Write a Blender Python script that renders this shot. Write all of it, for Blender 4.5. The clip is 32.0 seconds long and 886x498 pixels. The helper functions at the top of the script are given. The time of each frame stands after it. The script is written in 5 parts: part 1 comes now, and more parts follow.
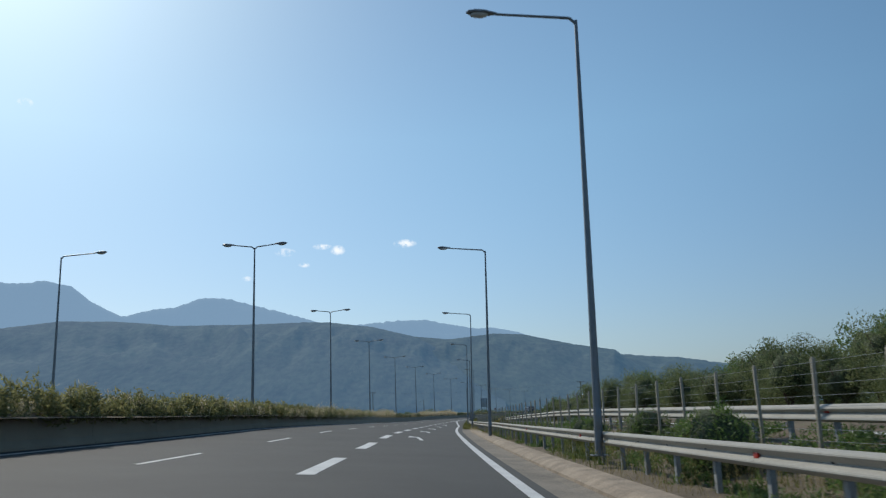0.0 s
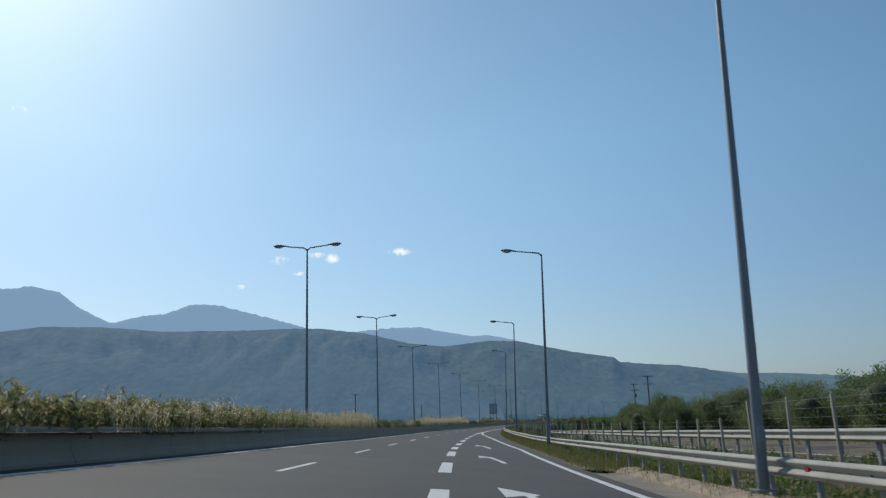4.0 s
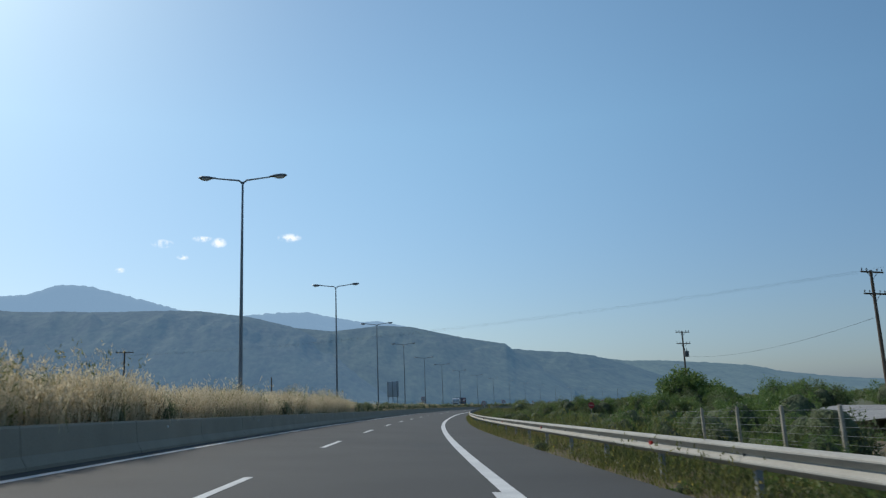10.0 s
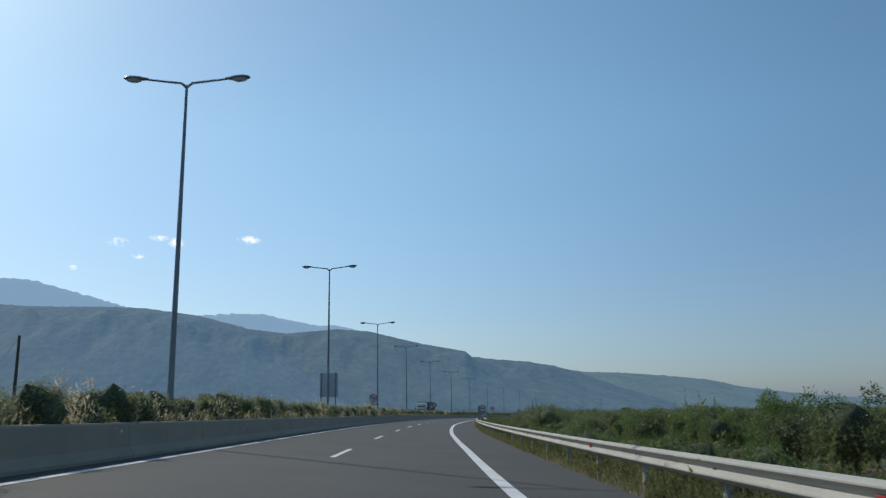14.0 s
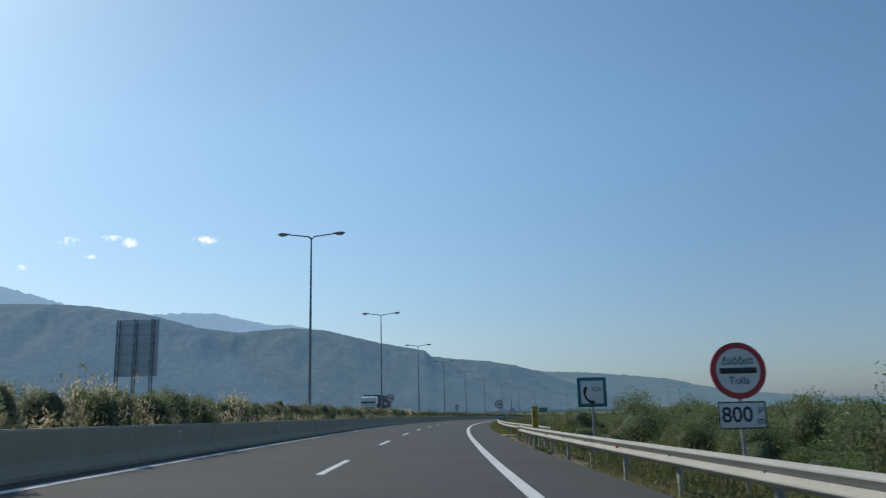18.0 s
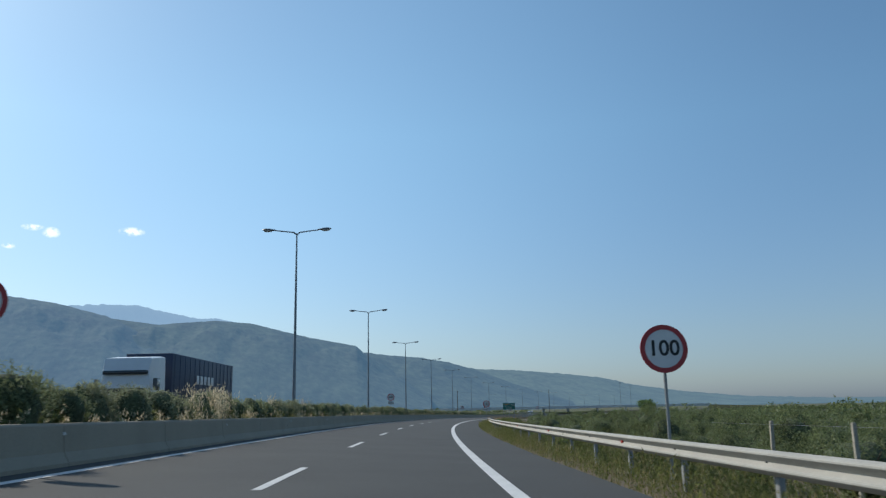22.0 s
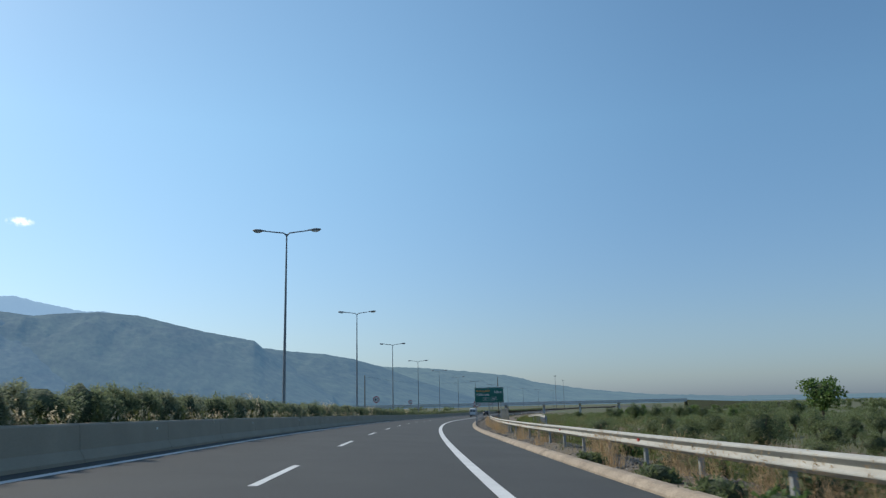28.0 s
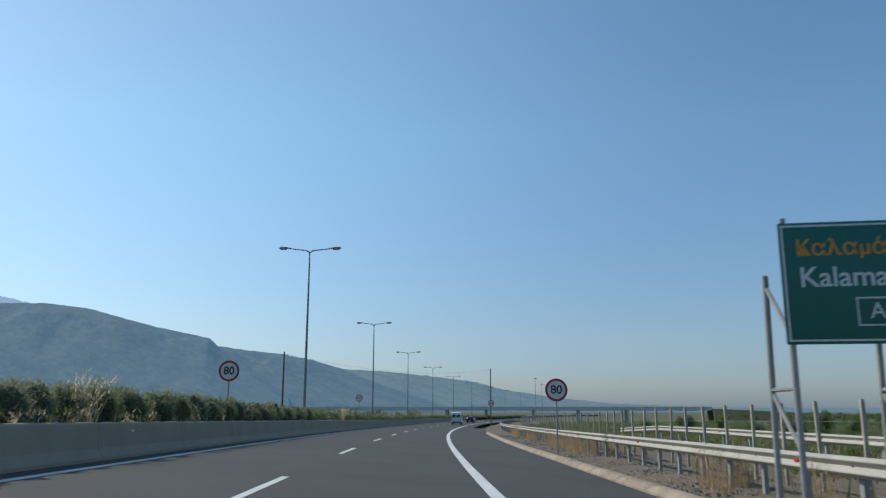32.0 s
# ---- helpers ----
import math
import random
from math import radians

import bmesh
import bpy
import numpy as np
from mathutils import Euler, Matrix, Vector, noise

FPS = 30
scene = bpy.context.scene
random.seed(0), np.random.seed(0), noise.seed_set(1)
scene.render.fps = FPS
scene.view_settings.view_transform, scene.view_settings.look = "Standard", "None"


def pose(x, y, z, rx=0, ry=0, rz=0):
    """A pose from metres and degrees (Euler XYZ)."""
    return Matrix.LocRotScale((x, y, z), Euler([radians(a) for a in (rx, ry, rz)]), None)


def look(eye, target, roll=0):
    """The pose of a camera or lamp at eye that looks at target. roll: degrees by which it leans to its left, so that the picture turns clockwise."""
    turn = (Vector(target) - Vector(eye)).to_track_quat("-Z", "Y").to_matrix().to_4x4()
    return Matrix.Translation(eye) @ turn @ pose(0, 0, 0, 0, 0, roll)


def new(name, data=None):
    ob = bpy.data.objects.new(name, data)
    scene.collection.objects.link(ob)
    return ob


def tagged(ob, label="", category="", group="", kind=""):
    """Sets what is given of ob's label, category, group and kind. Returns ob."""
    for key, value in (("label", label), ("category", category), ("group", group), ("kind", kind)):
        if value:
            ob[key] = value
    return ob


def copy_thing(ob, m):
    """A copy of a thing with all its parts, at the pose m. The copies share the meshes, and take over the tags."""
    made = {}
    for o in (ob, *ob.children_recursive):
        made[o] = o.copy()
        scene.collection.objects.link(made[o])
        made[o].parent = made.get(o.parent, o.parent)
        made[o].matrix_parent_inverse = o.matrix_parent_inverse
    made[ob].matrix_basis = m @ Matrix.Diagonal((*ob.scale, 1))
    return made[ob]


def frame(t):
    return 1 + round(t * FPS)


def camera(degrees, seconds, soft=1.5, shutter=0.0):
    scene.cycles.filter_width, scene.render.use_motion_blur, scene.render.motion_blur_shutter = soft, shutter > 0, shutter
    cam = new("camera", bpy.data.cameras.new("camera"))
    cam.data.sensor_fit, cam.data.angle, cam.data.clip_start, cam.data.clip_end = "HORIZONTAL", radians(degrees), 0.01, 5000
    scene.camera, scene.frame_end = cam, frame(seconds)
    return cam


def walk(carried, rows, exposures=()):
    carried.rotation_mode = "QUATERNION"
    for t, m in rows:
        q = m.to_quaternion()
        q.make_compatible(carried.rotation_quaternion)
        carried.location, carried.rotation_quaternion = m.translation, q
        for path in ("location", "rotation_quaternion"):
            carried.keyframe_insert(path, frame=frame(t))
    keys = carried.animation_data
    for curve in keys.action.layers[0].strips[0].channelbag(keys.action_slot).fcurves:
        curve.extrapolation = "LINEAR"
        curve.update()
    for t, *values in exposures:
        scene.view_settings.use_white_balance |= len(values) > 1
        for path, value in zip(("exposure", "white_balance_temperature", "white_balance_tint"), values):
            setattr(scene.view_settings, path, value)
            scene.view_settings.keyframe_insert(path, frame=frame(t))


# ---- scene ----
cam = camera(58.96, 32.0, soft=1.3, shutter=0.12)
ROWS = [
    (0.0, 3.06, 137.38, 2.32, 11.88, 2.03, -3.00),
    (0.5, 3.10, 146.08, 2.32, 11.99, 1.93, -2.99),
    (1.0, 3.15, 154.76, 2.33, 12.11, 1.93, -2.97),
    (1.5, 3.22, 163.43, 2.33, 12.23, 1.82, -2.97),
    (2.0, 3.33, 171.99, 2.34, 12.33, 1.73, -3.10),
    (2.5, 3.37, 180.51, 2.34, 12.51, 1.38, -3.06),
    (3.0, 3.47, 189.10, 2.32, 12.55, 1.47, -3.05),
    (3.5, 3.62, 197.81, 2.29, 12.60, 1.71, -3.00),
    (5.5, 5.10, 233.09, 2.03, 11.96, 2.03, -5.62),
    (6.0, 5.76, 242.20, 1.99, 12.13, 1.62, -5.76),
    (6.5, 6.46, 251.28, 1.96, 12.21, 1.62, -5.77),
    (7.0, 7.27, 260.41, 1.94, 11.65, 1.95, -8.11),
    (7.5, 8.18, 269.69, 1.92, 11.57, 2.42, -8.59),
    (8.0, 9.22, 279.11, 1.89, 11.75, 2.01, -8.70),
    (8.5, 10.29, 288.33, 1.86, 11.86, 1.94, -8.66),
    (9.0, 11.37, 297.28, 1.85, 11.93, 1.89, -8.66),
    (9.5, 12.63, 306.69, 1.86, 12.03, 1.71, -8.68),
    (10.0, 14.04, 316.26, 1.86, 11.35, 2.24, -11.45),
    (10.5, 15.51, 325.87, 1.87, 11.51, 1.94, -11.51),
    (11.0, 17.04, 335.50, 1.86, 11.64, 1.78, -11.61),
    (11.5, 18.62, 345.09, 1.84, 11.69, 1.76, -11.64),
    (12.0, 20.31, 354.66, 1.82, 11.77, 1.80, -11.71),
    (12.5, 22.28, 364.37, 1.79, 11.36, 1.73, -14.06),
    (13.0, 24.32, 374.21, 1.75, 11.39, 1.69, -14.53),
    (13.5, 26.38, 384.15, 1.72, 11.78, 0.93, -14.65),
    (15.5, 35.66, 424.83, 1.64, 11.77, 1.85, -15.00),
    (16.0, 38.25, 435.09, 1.63, 11.38, 1.86, -17.45),
    (16.5, 40.96, 445.38, 1.63, 11.47, 1.26, -17.52),
    (17.0, 43.71, 455.78, 1.63, 11.63, 1.40, -17.52),
    (17.5, 46.51, 466.12, 1.63, 11.75, 1.41, -17.58),
    (18.0, 49.38, 476.04, 1.63, 11.86, 1.38, -17.59),
    (18.5, 52.27, 485.59, 1.61, 11.97, 1.11, -17.62),
    (19.0, 55.18, 495.05, 1.58, 11.32, 1.82, -20.42),
    (19.5, 58.22, 504.44, 1.56, 11.48, 1.55, -20.44),
    (20.0, 61.31, 513.84, 1.55, 11.60, 1.32, -20.44),
    (20.5, 64.45, 523.34, 1.53, 11.68, 1.45, -20.51),
    (21.0, 67.69, 532.83, 1.50, 11.82, 1.25, -20.51),
    (21.5, 70.97, 542.31, 1.47, 11.96, 0.67, -20.63),
    (22.0, 74.41, 551.78, 1.44, 11.60, 1.12, -22.53),
    (22.5, 77.86, 561.10, 1.42, 11.43, 1.48, -23.42),
    (23.0, 81.38, 570.44, 1.40, 11.53, 1.37, -23.45),
    (23.5, 84.97, 579.61, 1.37, 11.61, 1.53, -23.45),
    (24.0, 88.64, 588.63, 1.34, 11.72, 1.41, -23.41),
    (24.5, 92.41, 597.77, 1.31, 11.84, 1.27, -23.54),
    (25.0, 96.35, 606.86, 1.26, 11.26, 1.82, -26.41),
    (25.5, 100.29, 615.97, 1.21, 11.33, 1.84, -26.59),
    (27.5, 116.59, 651.11, 0.94, 11.92, 0.49, -26.47),
    (28.0, 120.82, 659.88, 0.89, 11.38, 1.25, -29.38),
    (28.5, 125.21, 668.56, 0.84, 11.58, 1.01, -29.44),
    (29.0, 129.66, 677.12, 0.78, 11.71, 0.81, -29.49),
    (29.5, 134.15, 685.60, 0.72, 11.79, 0.88, -29.42),
    (30.0, 138.71, 694.13, 0.65, 11.95, 0.81, -29.42),
    (30.5, 143.28, 702.60, 0.57, 12.08, 0.58, -29.39),
    (31.0, 147.91, 711.05, 0.48, 11.44, 0.83, -32.08),
    (31.5, 152.47, 719.38, 0.40, 11.55, 0.56, -32.18),
    (32.0, 157.12, 727.61, 0.32, 11.73, -0.08, -32.22)

]
walk(cam, [(t, pose(x, y, z, 90 + p, r, w)) for t, x, y, z, p, r, w in ROWS], [(0, -0.1), (6, -0.06), (9, 0.0), (13, 0.0), (17, 0.06), (19, 0.06), (20.5, 0.02), (21, 0.03), (22, 0.21), (25, 0.22), (28, 0.31), (32, 0.29)])

# ---------------- light ----------------
SUN_BEARING, SUN_HEIGHT = -31.0, 39.0
world = bpy.data.worlds.new("world")
scene.world = world
world.use_nodes = True
wn, wl = world.node_tree.nodes, world.node_tree.links
sky = wn.new("ShaderNodeTexSky")
sky.sky_type, sky.sun_disc = "NISHITA", False
sky.sun_elevation, sky.sun_rotation = radians(SUN_HEIGHT), radians(SUN_BEARING)
sky.altitude, sky.air_density, sky.dust_density, sky.ozone_density = 50, 1.0, 0.8, 2.2
bg = wn["Background"]
bg.inputs["Strength"].default_value = 0.12


def unit(bearing, height):
    b, h = radians(bearing), radians(height)
    return Vector((math.sin(b) * math.cos(h), math.cos(b) * math.cos(h), math.sin(h)))


def cloud_mask():
    """Small fair-weather clouds low in the sky: a puff round each bearing and height, broken up by noise."""
    coord = wn.new("ShaderNodeTexCoord")
    nz = wn.new("ShaderNodeTexNoise")
    nz.inputs["Scale"].default_value, nz.inputs["Detail"].default_value = 95.0, 6.0
    nz.inputs["Roughness"].default_value = 0.62
    wl.new(coord.outputs["Generated"], nz.inputs["Vector"])
    total = None
    for bearing, height, wide, tall in ((0.6, 12.35, 0.9, 0.35), (-4.4, 11.95, 0.6, 0.4), (-5.5, 12.2, 0.75, 0.25), (-8.2, 11.8, 0.8, 0.33), (-6.8, 10.9, 0.5, 0.2), (-25.9, 20.8, 0.5, 0.3), (-10.9, 9.9, 0.35, 0.2)):
        d = unit(bearing, height)
        side = Vector((d.y, -d.x, 0)).normalized()
        up = side.cross(d)
        terms = []
        for axis, size in ((side, wide), (up, tall)):
            dot = wn.new("ShaderNodeVectorMath")
            dot.operation = "DOT_PRODUCT"
            wl.new(coord.outputs["Generated"], dot.inputs[0])
            dot.inputs[1].default_value = axis
            div = wn.new("ShaderNodeMath")
            div.operation = "MULTIPLY"
            wl.new(dot.outputs["Value"], div.inputs[0])
            div.inputs[1].default_value = 1 / math.sin(radians(size))
            sq = wn.new("ShaderNodeMath")
            sq.operation = "POWER"
            ab = wn.new("ShaderNodeMath")
            ab.operation = "ABSOLUTE"
            wl.new(div.outputs[0], ab.inputs[0])
            wl.new(ab.outputs[0], sq.inputs[0])
            sq.inputs[1].default_value = 2.0
            terms.append(sq)
        front = wn.new("ShaderNodeVectorMath")
        front.operation = "DOT_PRODUCT"
        wl.new(coord.outputs["Generated"], front.inputs[0])
        front.inputs[1].default_value = d
        add = wn.new("ShaderNodeMath")
        wl.new(terms[0].outputs[0], add.inputs[0])
        wl.new(terms[1].outputs[0], add.inputs[1])
        inv = wn.new("ShaderNodeMath")
        inv.operation, inv.use_clamp = "SUBTRACT", True
        inv.inputs[0].default_value = 1.0
        wl.new(add.outputs[0], inv.inputs[1])
        near = wn.new("ShaderNodeMath")
        near.operation, near.use_clamp = "GREATER_THAN", True
        wl.new(front.outputs["Value"], near.inputs[0])
        near.inputs[1].default_value = 0.9
        both = wn.new("ShaderNodeMath")
        both.operation = "MULTIPLY"
        wl.new(inv.outputs[0], both.inputs[0])
        wl.new(near.outputs[0], both.inputs[1])
        if total is None:
            total = both
        else:
            mx = wn.new("ShaderNodeMath")
            mx.operation = "MAXIMUM"
            wl.new(total.outputs[0], mx.inputs[0])
            wl.new(both.outputs[0], mx.inputs[1])
            total = mx
    ramp = wn.new("ShaderNodeMapRange")
    ramp.inputs["From Min"].default_value, ramp.inputs["From Max"].default_value = 0.44, 0.62
    wl.new(nz.outputs["Fac"], ramp.inputs["Value"])
    mul = wn.new("ShaderNodeMath")
    mul.operation, mul.use_clamp = "MULTIPLY", True
    wl.new(total.outputs[0], mul.inputs[0])
    wl.new(ramp.outputs["Result"], mul.inputs[1])
    return mul


mixc = wn.new("ShaderNodeMix")
mixc.data_type = "RGBA"
wl.new(cloud_mask().outputs[0], mixc.inputs["Factor"])
hue = wn.new("ShaderNodeMix")
hue.data_type, hue.blend_type = "RGBA", "MULTIPLY"
hue.inputs["Factor"].default_value = 1.0
grade = wn.new("ShaderNodeValToRGB")
stops = grade.color_ramp.elements
stops[0].position, stops[0].color = 0.0, (0.45, 0.575, 0.86, 1)
stops[1].position, stops[1].color = 1.0, (0.785, 0.985, 0.975, 1)
for at, tone in ((0.09, (0.555, 0.64, 0.79, 1)), (0.26, (0.63, 0.71, 0.79, 1))):
    stops.new(at).color = tone
sep, rise, gen = wn.new("ShaderNodeSeparateXYZ"), wn.new("ShaderNodeMapRange"), wn.new("ShaderNodeTexCoord")
rise.inputs["From Max"].default_value = 0.34
wl.new(gen.outputs["Generated"], sep.inputs[0])
wl.new(sep.outputs["Z"], rise.inputs["Value"])
wl.new(rise.outputs["Result"], grade.inputs["Fac"])
wl.new(grade.outputs["Color"], hue.inputs["B"])
wl.new(sky.outputs["Color"], hue.inputs["A"])
# brighter towards the sun, deeper blue away from it
glow, fall, shade = wn.new("ShaderNodeVectorMath"), wn.new("ShaderNodeValToRGB"), wn.new("ShaderNodeMix")
glow.operation = "DOT_PRODUCT"
glow.inputs[1].default_value = unit(SUN_BEARING, SUN_HEIGHT)
fall.color_ramp.interpolation = "EASE"
reach = fall.color_ramp.elements
reach[0].position, reach[0].color = 0.25, (0.845, 0.87, 0.91, 1)
reach[1].position, reach[1].color = 0.72, (1.03, 1.03, 1.02, 1)
reach.new(0.97).color = (0.92, 0.92, 0.95, 1)
shade.data_type, shade.blend_type = "RGBA", "MULTIPLY"
shade.inputs["Factor"].default_value = 1.0
wl.new(gen.outputs["Generated"], glow.inputs[0])
wl.new(glow.outputs["Value"], fall.inputs["Fac"])
wl.new(hue.outputs["Result"], shade.inputs["A"])
wl.new(fall.outputs["Color"], shade.inputs["B"])
wl.new(shade.outputs["Result"], mixc.inputs["A"])
mixc.inputs["B"].default_value = (8.6, 9.0, 9.4, 1)
wl.new(mixc.outputs["Result"], bg.inputs["Color"])

sun = new("sun", bpy.data.lights.new("sun", "SUN"))
sun.data.energy, sun.data.angle, sun.data.color = 2.8, radians(0.6), (1.0, 0.93, 0.82)
sun.matrix_world = look(unit(SUN_BEARING, SUN_HEIGHT) * 100, (0, 0, 0))

# ---------------- plan: the road's centre line ----------------
KNOT_S = np.array([-250, -120, 0, 80, 160, 240, 320, 400, 480, 560, 640, 760, 2200.0])
KNOT_K = np.array([0.0003, 0.00045, 0.00045, 0.00077, 0.00101, 0.00069, 0.00082, 0.00092, 0.00089, 0.00078, 0.0008, 0.00081, 0.0004])
ROAD_S = np.arange(-250.0, 2200.0, 1.0)
_k = np.interp(ROAD_S, KNOT_S, KNOT_K)
_th = np.cumsum(_k)
ROAD_T = _th - _th[250] + 0.055811
_x, _y = np.cumsum(np.sin(ROAD_T)), np.cumsum(np.cos(ROAD_T))
ROAD_X, ROAD_Y = _x - _x[250] - 6.3013, _y - _y[250] + 188.8829
Z_S = np.array([-250, 0, 75, 150, 225, 300, 375, 450, 525, 600, 675, 690, 900, 2200])
Z_H = np.array([1.13, 1.13, 0.74, 0.66, 0.47, 0.42, 0.25, -0.06, -0.52, -1.17, -1.88, -2.01, -3.01, -3.01])


def level(s):
    return np.interp(s, Z_S, Z_H)


def road_z(s, d):
    """Height of the road, which banks down to the right."""
    pivot = np.interp(s, [-50, 0, 45], [11.0, 9.4, 8.1])
    over = pivot - np.clip(d, -12.0, 15.6) + 0 * s
    inner, outer = np.interp(s, [-40, -20, 0, 30, 63, 116], [0.056, 0.066, 0.082, 0.091, 0.085, 0.05]), np.interp(s, [63, 116], [0.08, 0.05])
    return level(s) + np.where(over > 0, inner, outer) * over


def smooth(a, b, x):
    t = np.clip((x - a) / (b - a), 0, 1)
    return t * t * (3 - 2 * t)


def median_rise(s):
    """By how much the median barrier is taller where the merging lane begins."""
    return np.interp(s, [-60, -31, 0, 30], [0.28, 0.24, 0.1, 0.0])


def rail_d(s):
    return np.interp(s, [-60, -20, 70, 125, 180, 290, 330, 400, 443, 503, 560, 590, 640, 800], [16.6, 15.75, 14.5, 12.8, 12.0, 11.75, 11.85, 12.7, 12.75, 13.6, 14.3, 15.2, 15.9, 15.9])


def pave_d(s):
    return np.interp(s, [-60, 0, 45, 70, 120, 180, 400, 480, 560, 600, 640], [13.85, 13.62, 13.6, 13.65, 12.3, 11.5, 11.6, 11.9, 12.3, 12.9, 13.2])


def rail_base(s, d):
    return road_z(s, np.minimum(d, 13.6)) + np.interp(s, [-90, 45, 75, 333, 350, 535, 570], [0.1, 0.1, 0.0, 0.0, 0.08, 0.08, 0.16])


def verge_d(s):
    """Where the bare verge begins: behind gutter and kerb where there are any."""
    return pave_d(s) + np.interp(s, [44, 48], [1.66, 0.0]) + np.interp(s, [487, 490], [0.0, 0.42])


def left_d(s):
    return np.interp(s, [-60, 0, 70, 180], [0.9, 1.0, 1.75, 1.85])


def dash_d(s):
    return np.interp(s, [-60, -20, 0, 45, 70, 180], [5.1, 5.0, 4.85, 4.9, 4.95, 5.5])


def edge_d(s):
    return np.interp(s, [-60, 0, 70, 100, 122, 138, 180, 238, 262, 300, 330], [13.5, 13.15, 12.85, 11.4, 9.95, 9.5, 9.42, 9.42, 9.22, 9.22, 9.42])


def land_z(s, d):
    """Height of the ground beside the road: a bank falls away on the outer side."""
    e = rail_d(s)
    drop = np.interp(s, [-60, -10, 10, 75, 102, 150, 190, 260, 330, 480, 540, 580, 640, 700], [-1.0, -1.0, -0.75, -0.05, 0.35, 0.9, 1.3, 1.8, 2.0, 2.0, 1.2, 0.4, 0.2, 0.2])
    right = road_z(s, 13.0) - 0.06 - drop * smooth(0.4, 6.5, d - e)
    left = road_z(s, -11.5) - 0.1 - 0.8 * smooth(12, 22, -d)
    mid = road_z(s, d) - 0.05
    z = np.where(d > pave_d(s) - 0.3, right, np.where(d < -11.6, left, mid))
    far = smooth(40, 220, np.abs(d))
    return z * (1 - far) + (-0.8 - 0.002 * np.clip(np.abs(d) - 200, 0, 900)) * far


def place(s, d, h=0.0):
    """World point at s metres along the road, d to the right of the median, h above the road or the ground."""
    x, y, t = (np.interp(s, ROAD_S, a) for a in (ROAD_X, ROAD_Y, ROAD_T))
    z = road_z(s, d) if -11.5 < d < pave_d(s) else land_z(s, d)
    return Vector((x + d * math.cos(t), y - d * math.sin(t), float(z) + h))


def places(s, d, h):
    """The same for arrays, as rows of x, y, z."""
    x, y, t = (np.interp(s, ROAD_S, a) for a in (ROAD_X, ROAD_Y, ROAD_T))
    z = np.where((d > -11.5) & (d < pave_d(s)), road_z(s, d), land_z(s, d))
    return np.stack([x + d * np.cos(t), y - d * np.sin(t), z + h], 1)


def turn(s):
    return -math.degrees(np.interp(s, ROAD_S, ROAD_T))


def stand(s, d, h=0.0, yaw=0.0, tilt=0.0, lean=0.0):
    p = place(s, d, h)
    return pose(p.x, p.y, p.z, tilt, lean, turn(s) + yaw)


# ---------------- materials ----------------
def material(name, color, rough=0.8, metal=0.0, vary=0.25, scale=3.0, fine=60.0, bump=0.2, dist=0.01, tint=None, random_by=None):
    """A surface with blotches at one scale, grain at another, and fine relief."""
    m = bpy.data.materials.new(name)
    m.use_nodes = True
    n, l = m.node_tree.nodes, m.node_tree.links
    b = n["Principled BSDF"]
    b.inputs["Roughness"].default_value, b.inputs["Metallic"].default_value = rough, metal
    co = n.new("ShaderNodeTexCoord")
    big, small = n.new("ShaderNodeTexNoise"), n.new("ShaderNodeTexNoise")
    for t, sc in ((big, scale), (small, fine)):
        t.inputs["Scale"].default_value, t.inputs["Detail"].default_value = sc, 5.0
        l.new(co.outputs["Object"], t.inputs["Vector"])
    add = n.new("ShaderNodeMath")
    add.operation = "ADD"
    l.new(big.outputs["Fac"], add.inputs[0])
    l.new(small.outputs["Fac"], add.inputs[1])
    src = add.outputs[0]
    if random_by:
        extra = n.new("ShaderNodeObjectInfo" if random_by == "object" else "ShaderNodeNewGeometry")
        add2 = n.new("ShaderNodeMath")
        add2.operation = "ADD"
        l.new(src, add2.inputs[0])
        l.new(extra.outputs["Random" if random_by == "object" else "Random Per Island"], add2.inputs[1])
        half = n.new("ShaderNodeMath")
        half.operation = "MULTIPLY"
        half.inputs[1].default_value = 0.667
        l.new(add2.outputs[0], half.inputs[0])
        src = half.outputs[0]
    ramp = n.new("ShaderNodeMapRange")
    ramp.inputs["From Min"].default_value, ramp.inputs["From Max"].default_value = 0.65, 1.35
    l.new(src, ramp.inputs["Value"])
    mix = n.new("ShaderNodeMix")
    mix.data_type = "RGBA"
    c = Vector(color)
    hi = Vector(tint) if tint else c * (1 + vary)
    mix.inputs["A"].default_value = (*(c * (1 - vary)), 1)
    mix.inputs["B"].default_value = (*hi, 1)
    l.new(ramp.outputs["Result"], mix.inputs["Factor"])
    l.new(mix.outputs["Result"], b.inputs["Base Color"])
    if bump:
        bp = n.new("ShaderNodeBump")
        bp.inputs["Strength"].default_value, bp.inputs["Distance"].default_value = bump, dist
        l.new(small.outputs["Fac"], bp.inputs["Height"])
        l.new(bp.outputs["Normal"], b.inputs["Normal"])
    return m


def leaf_material(name, low, high, back=0.45):
    m = material(name, low, 0.6, vary=0.0, tint=high, scale=0.8, fine=9.0, bump=0, random_by="island")
    n, l = m.node_tree.nodes, m.node_tree.links
    b = n["Principled BSDF"]
    tr = n.new("ShaderNodeBsdfTranslucent")
    l.new(b.inputs["Base Color"].links[0].from_socket, tr.inputs["Color"])
    mx = n.new("ShaderNodeMixShader")
    mx.inputs[0].default_value = back
    l.new(b.outputs[0], mx.inputs[1])
    l.new(tr.outputs[0], mx.inputs[2])
    l.new(mx.outputs[0], n["Material Output"].inputs["Surface"])
    return m


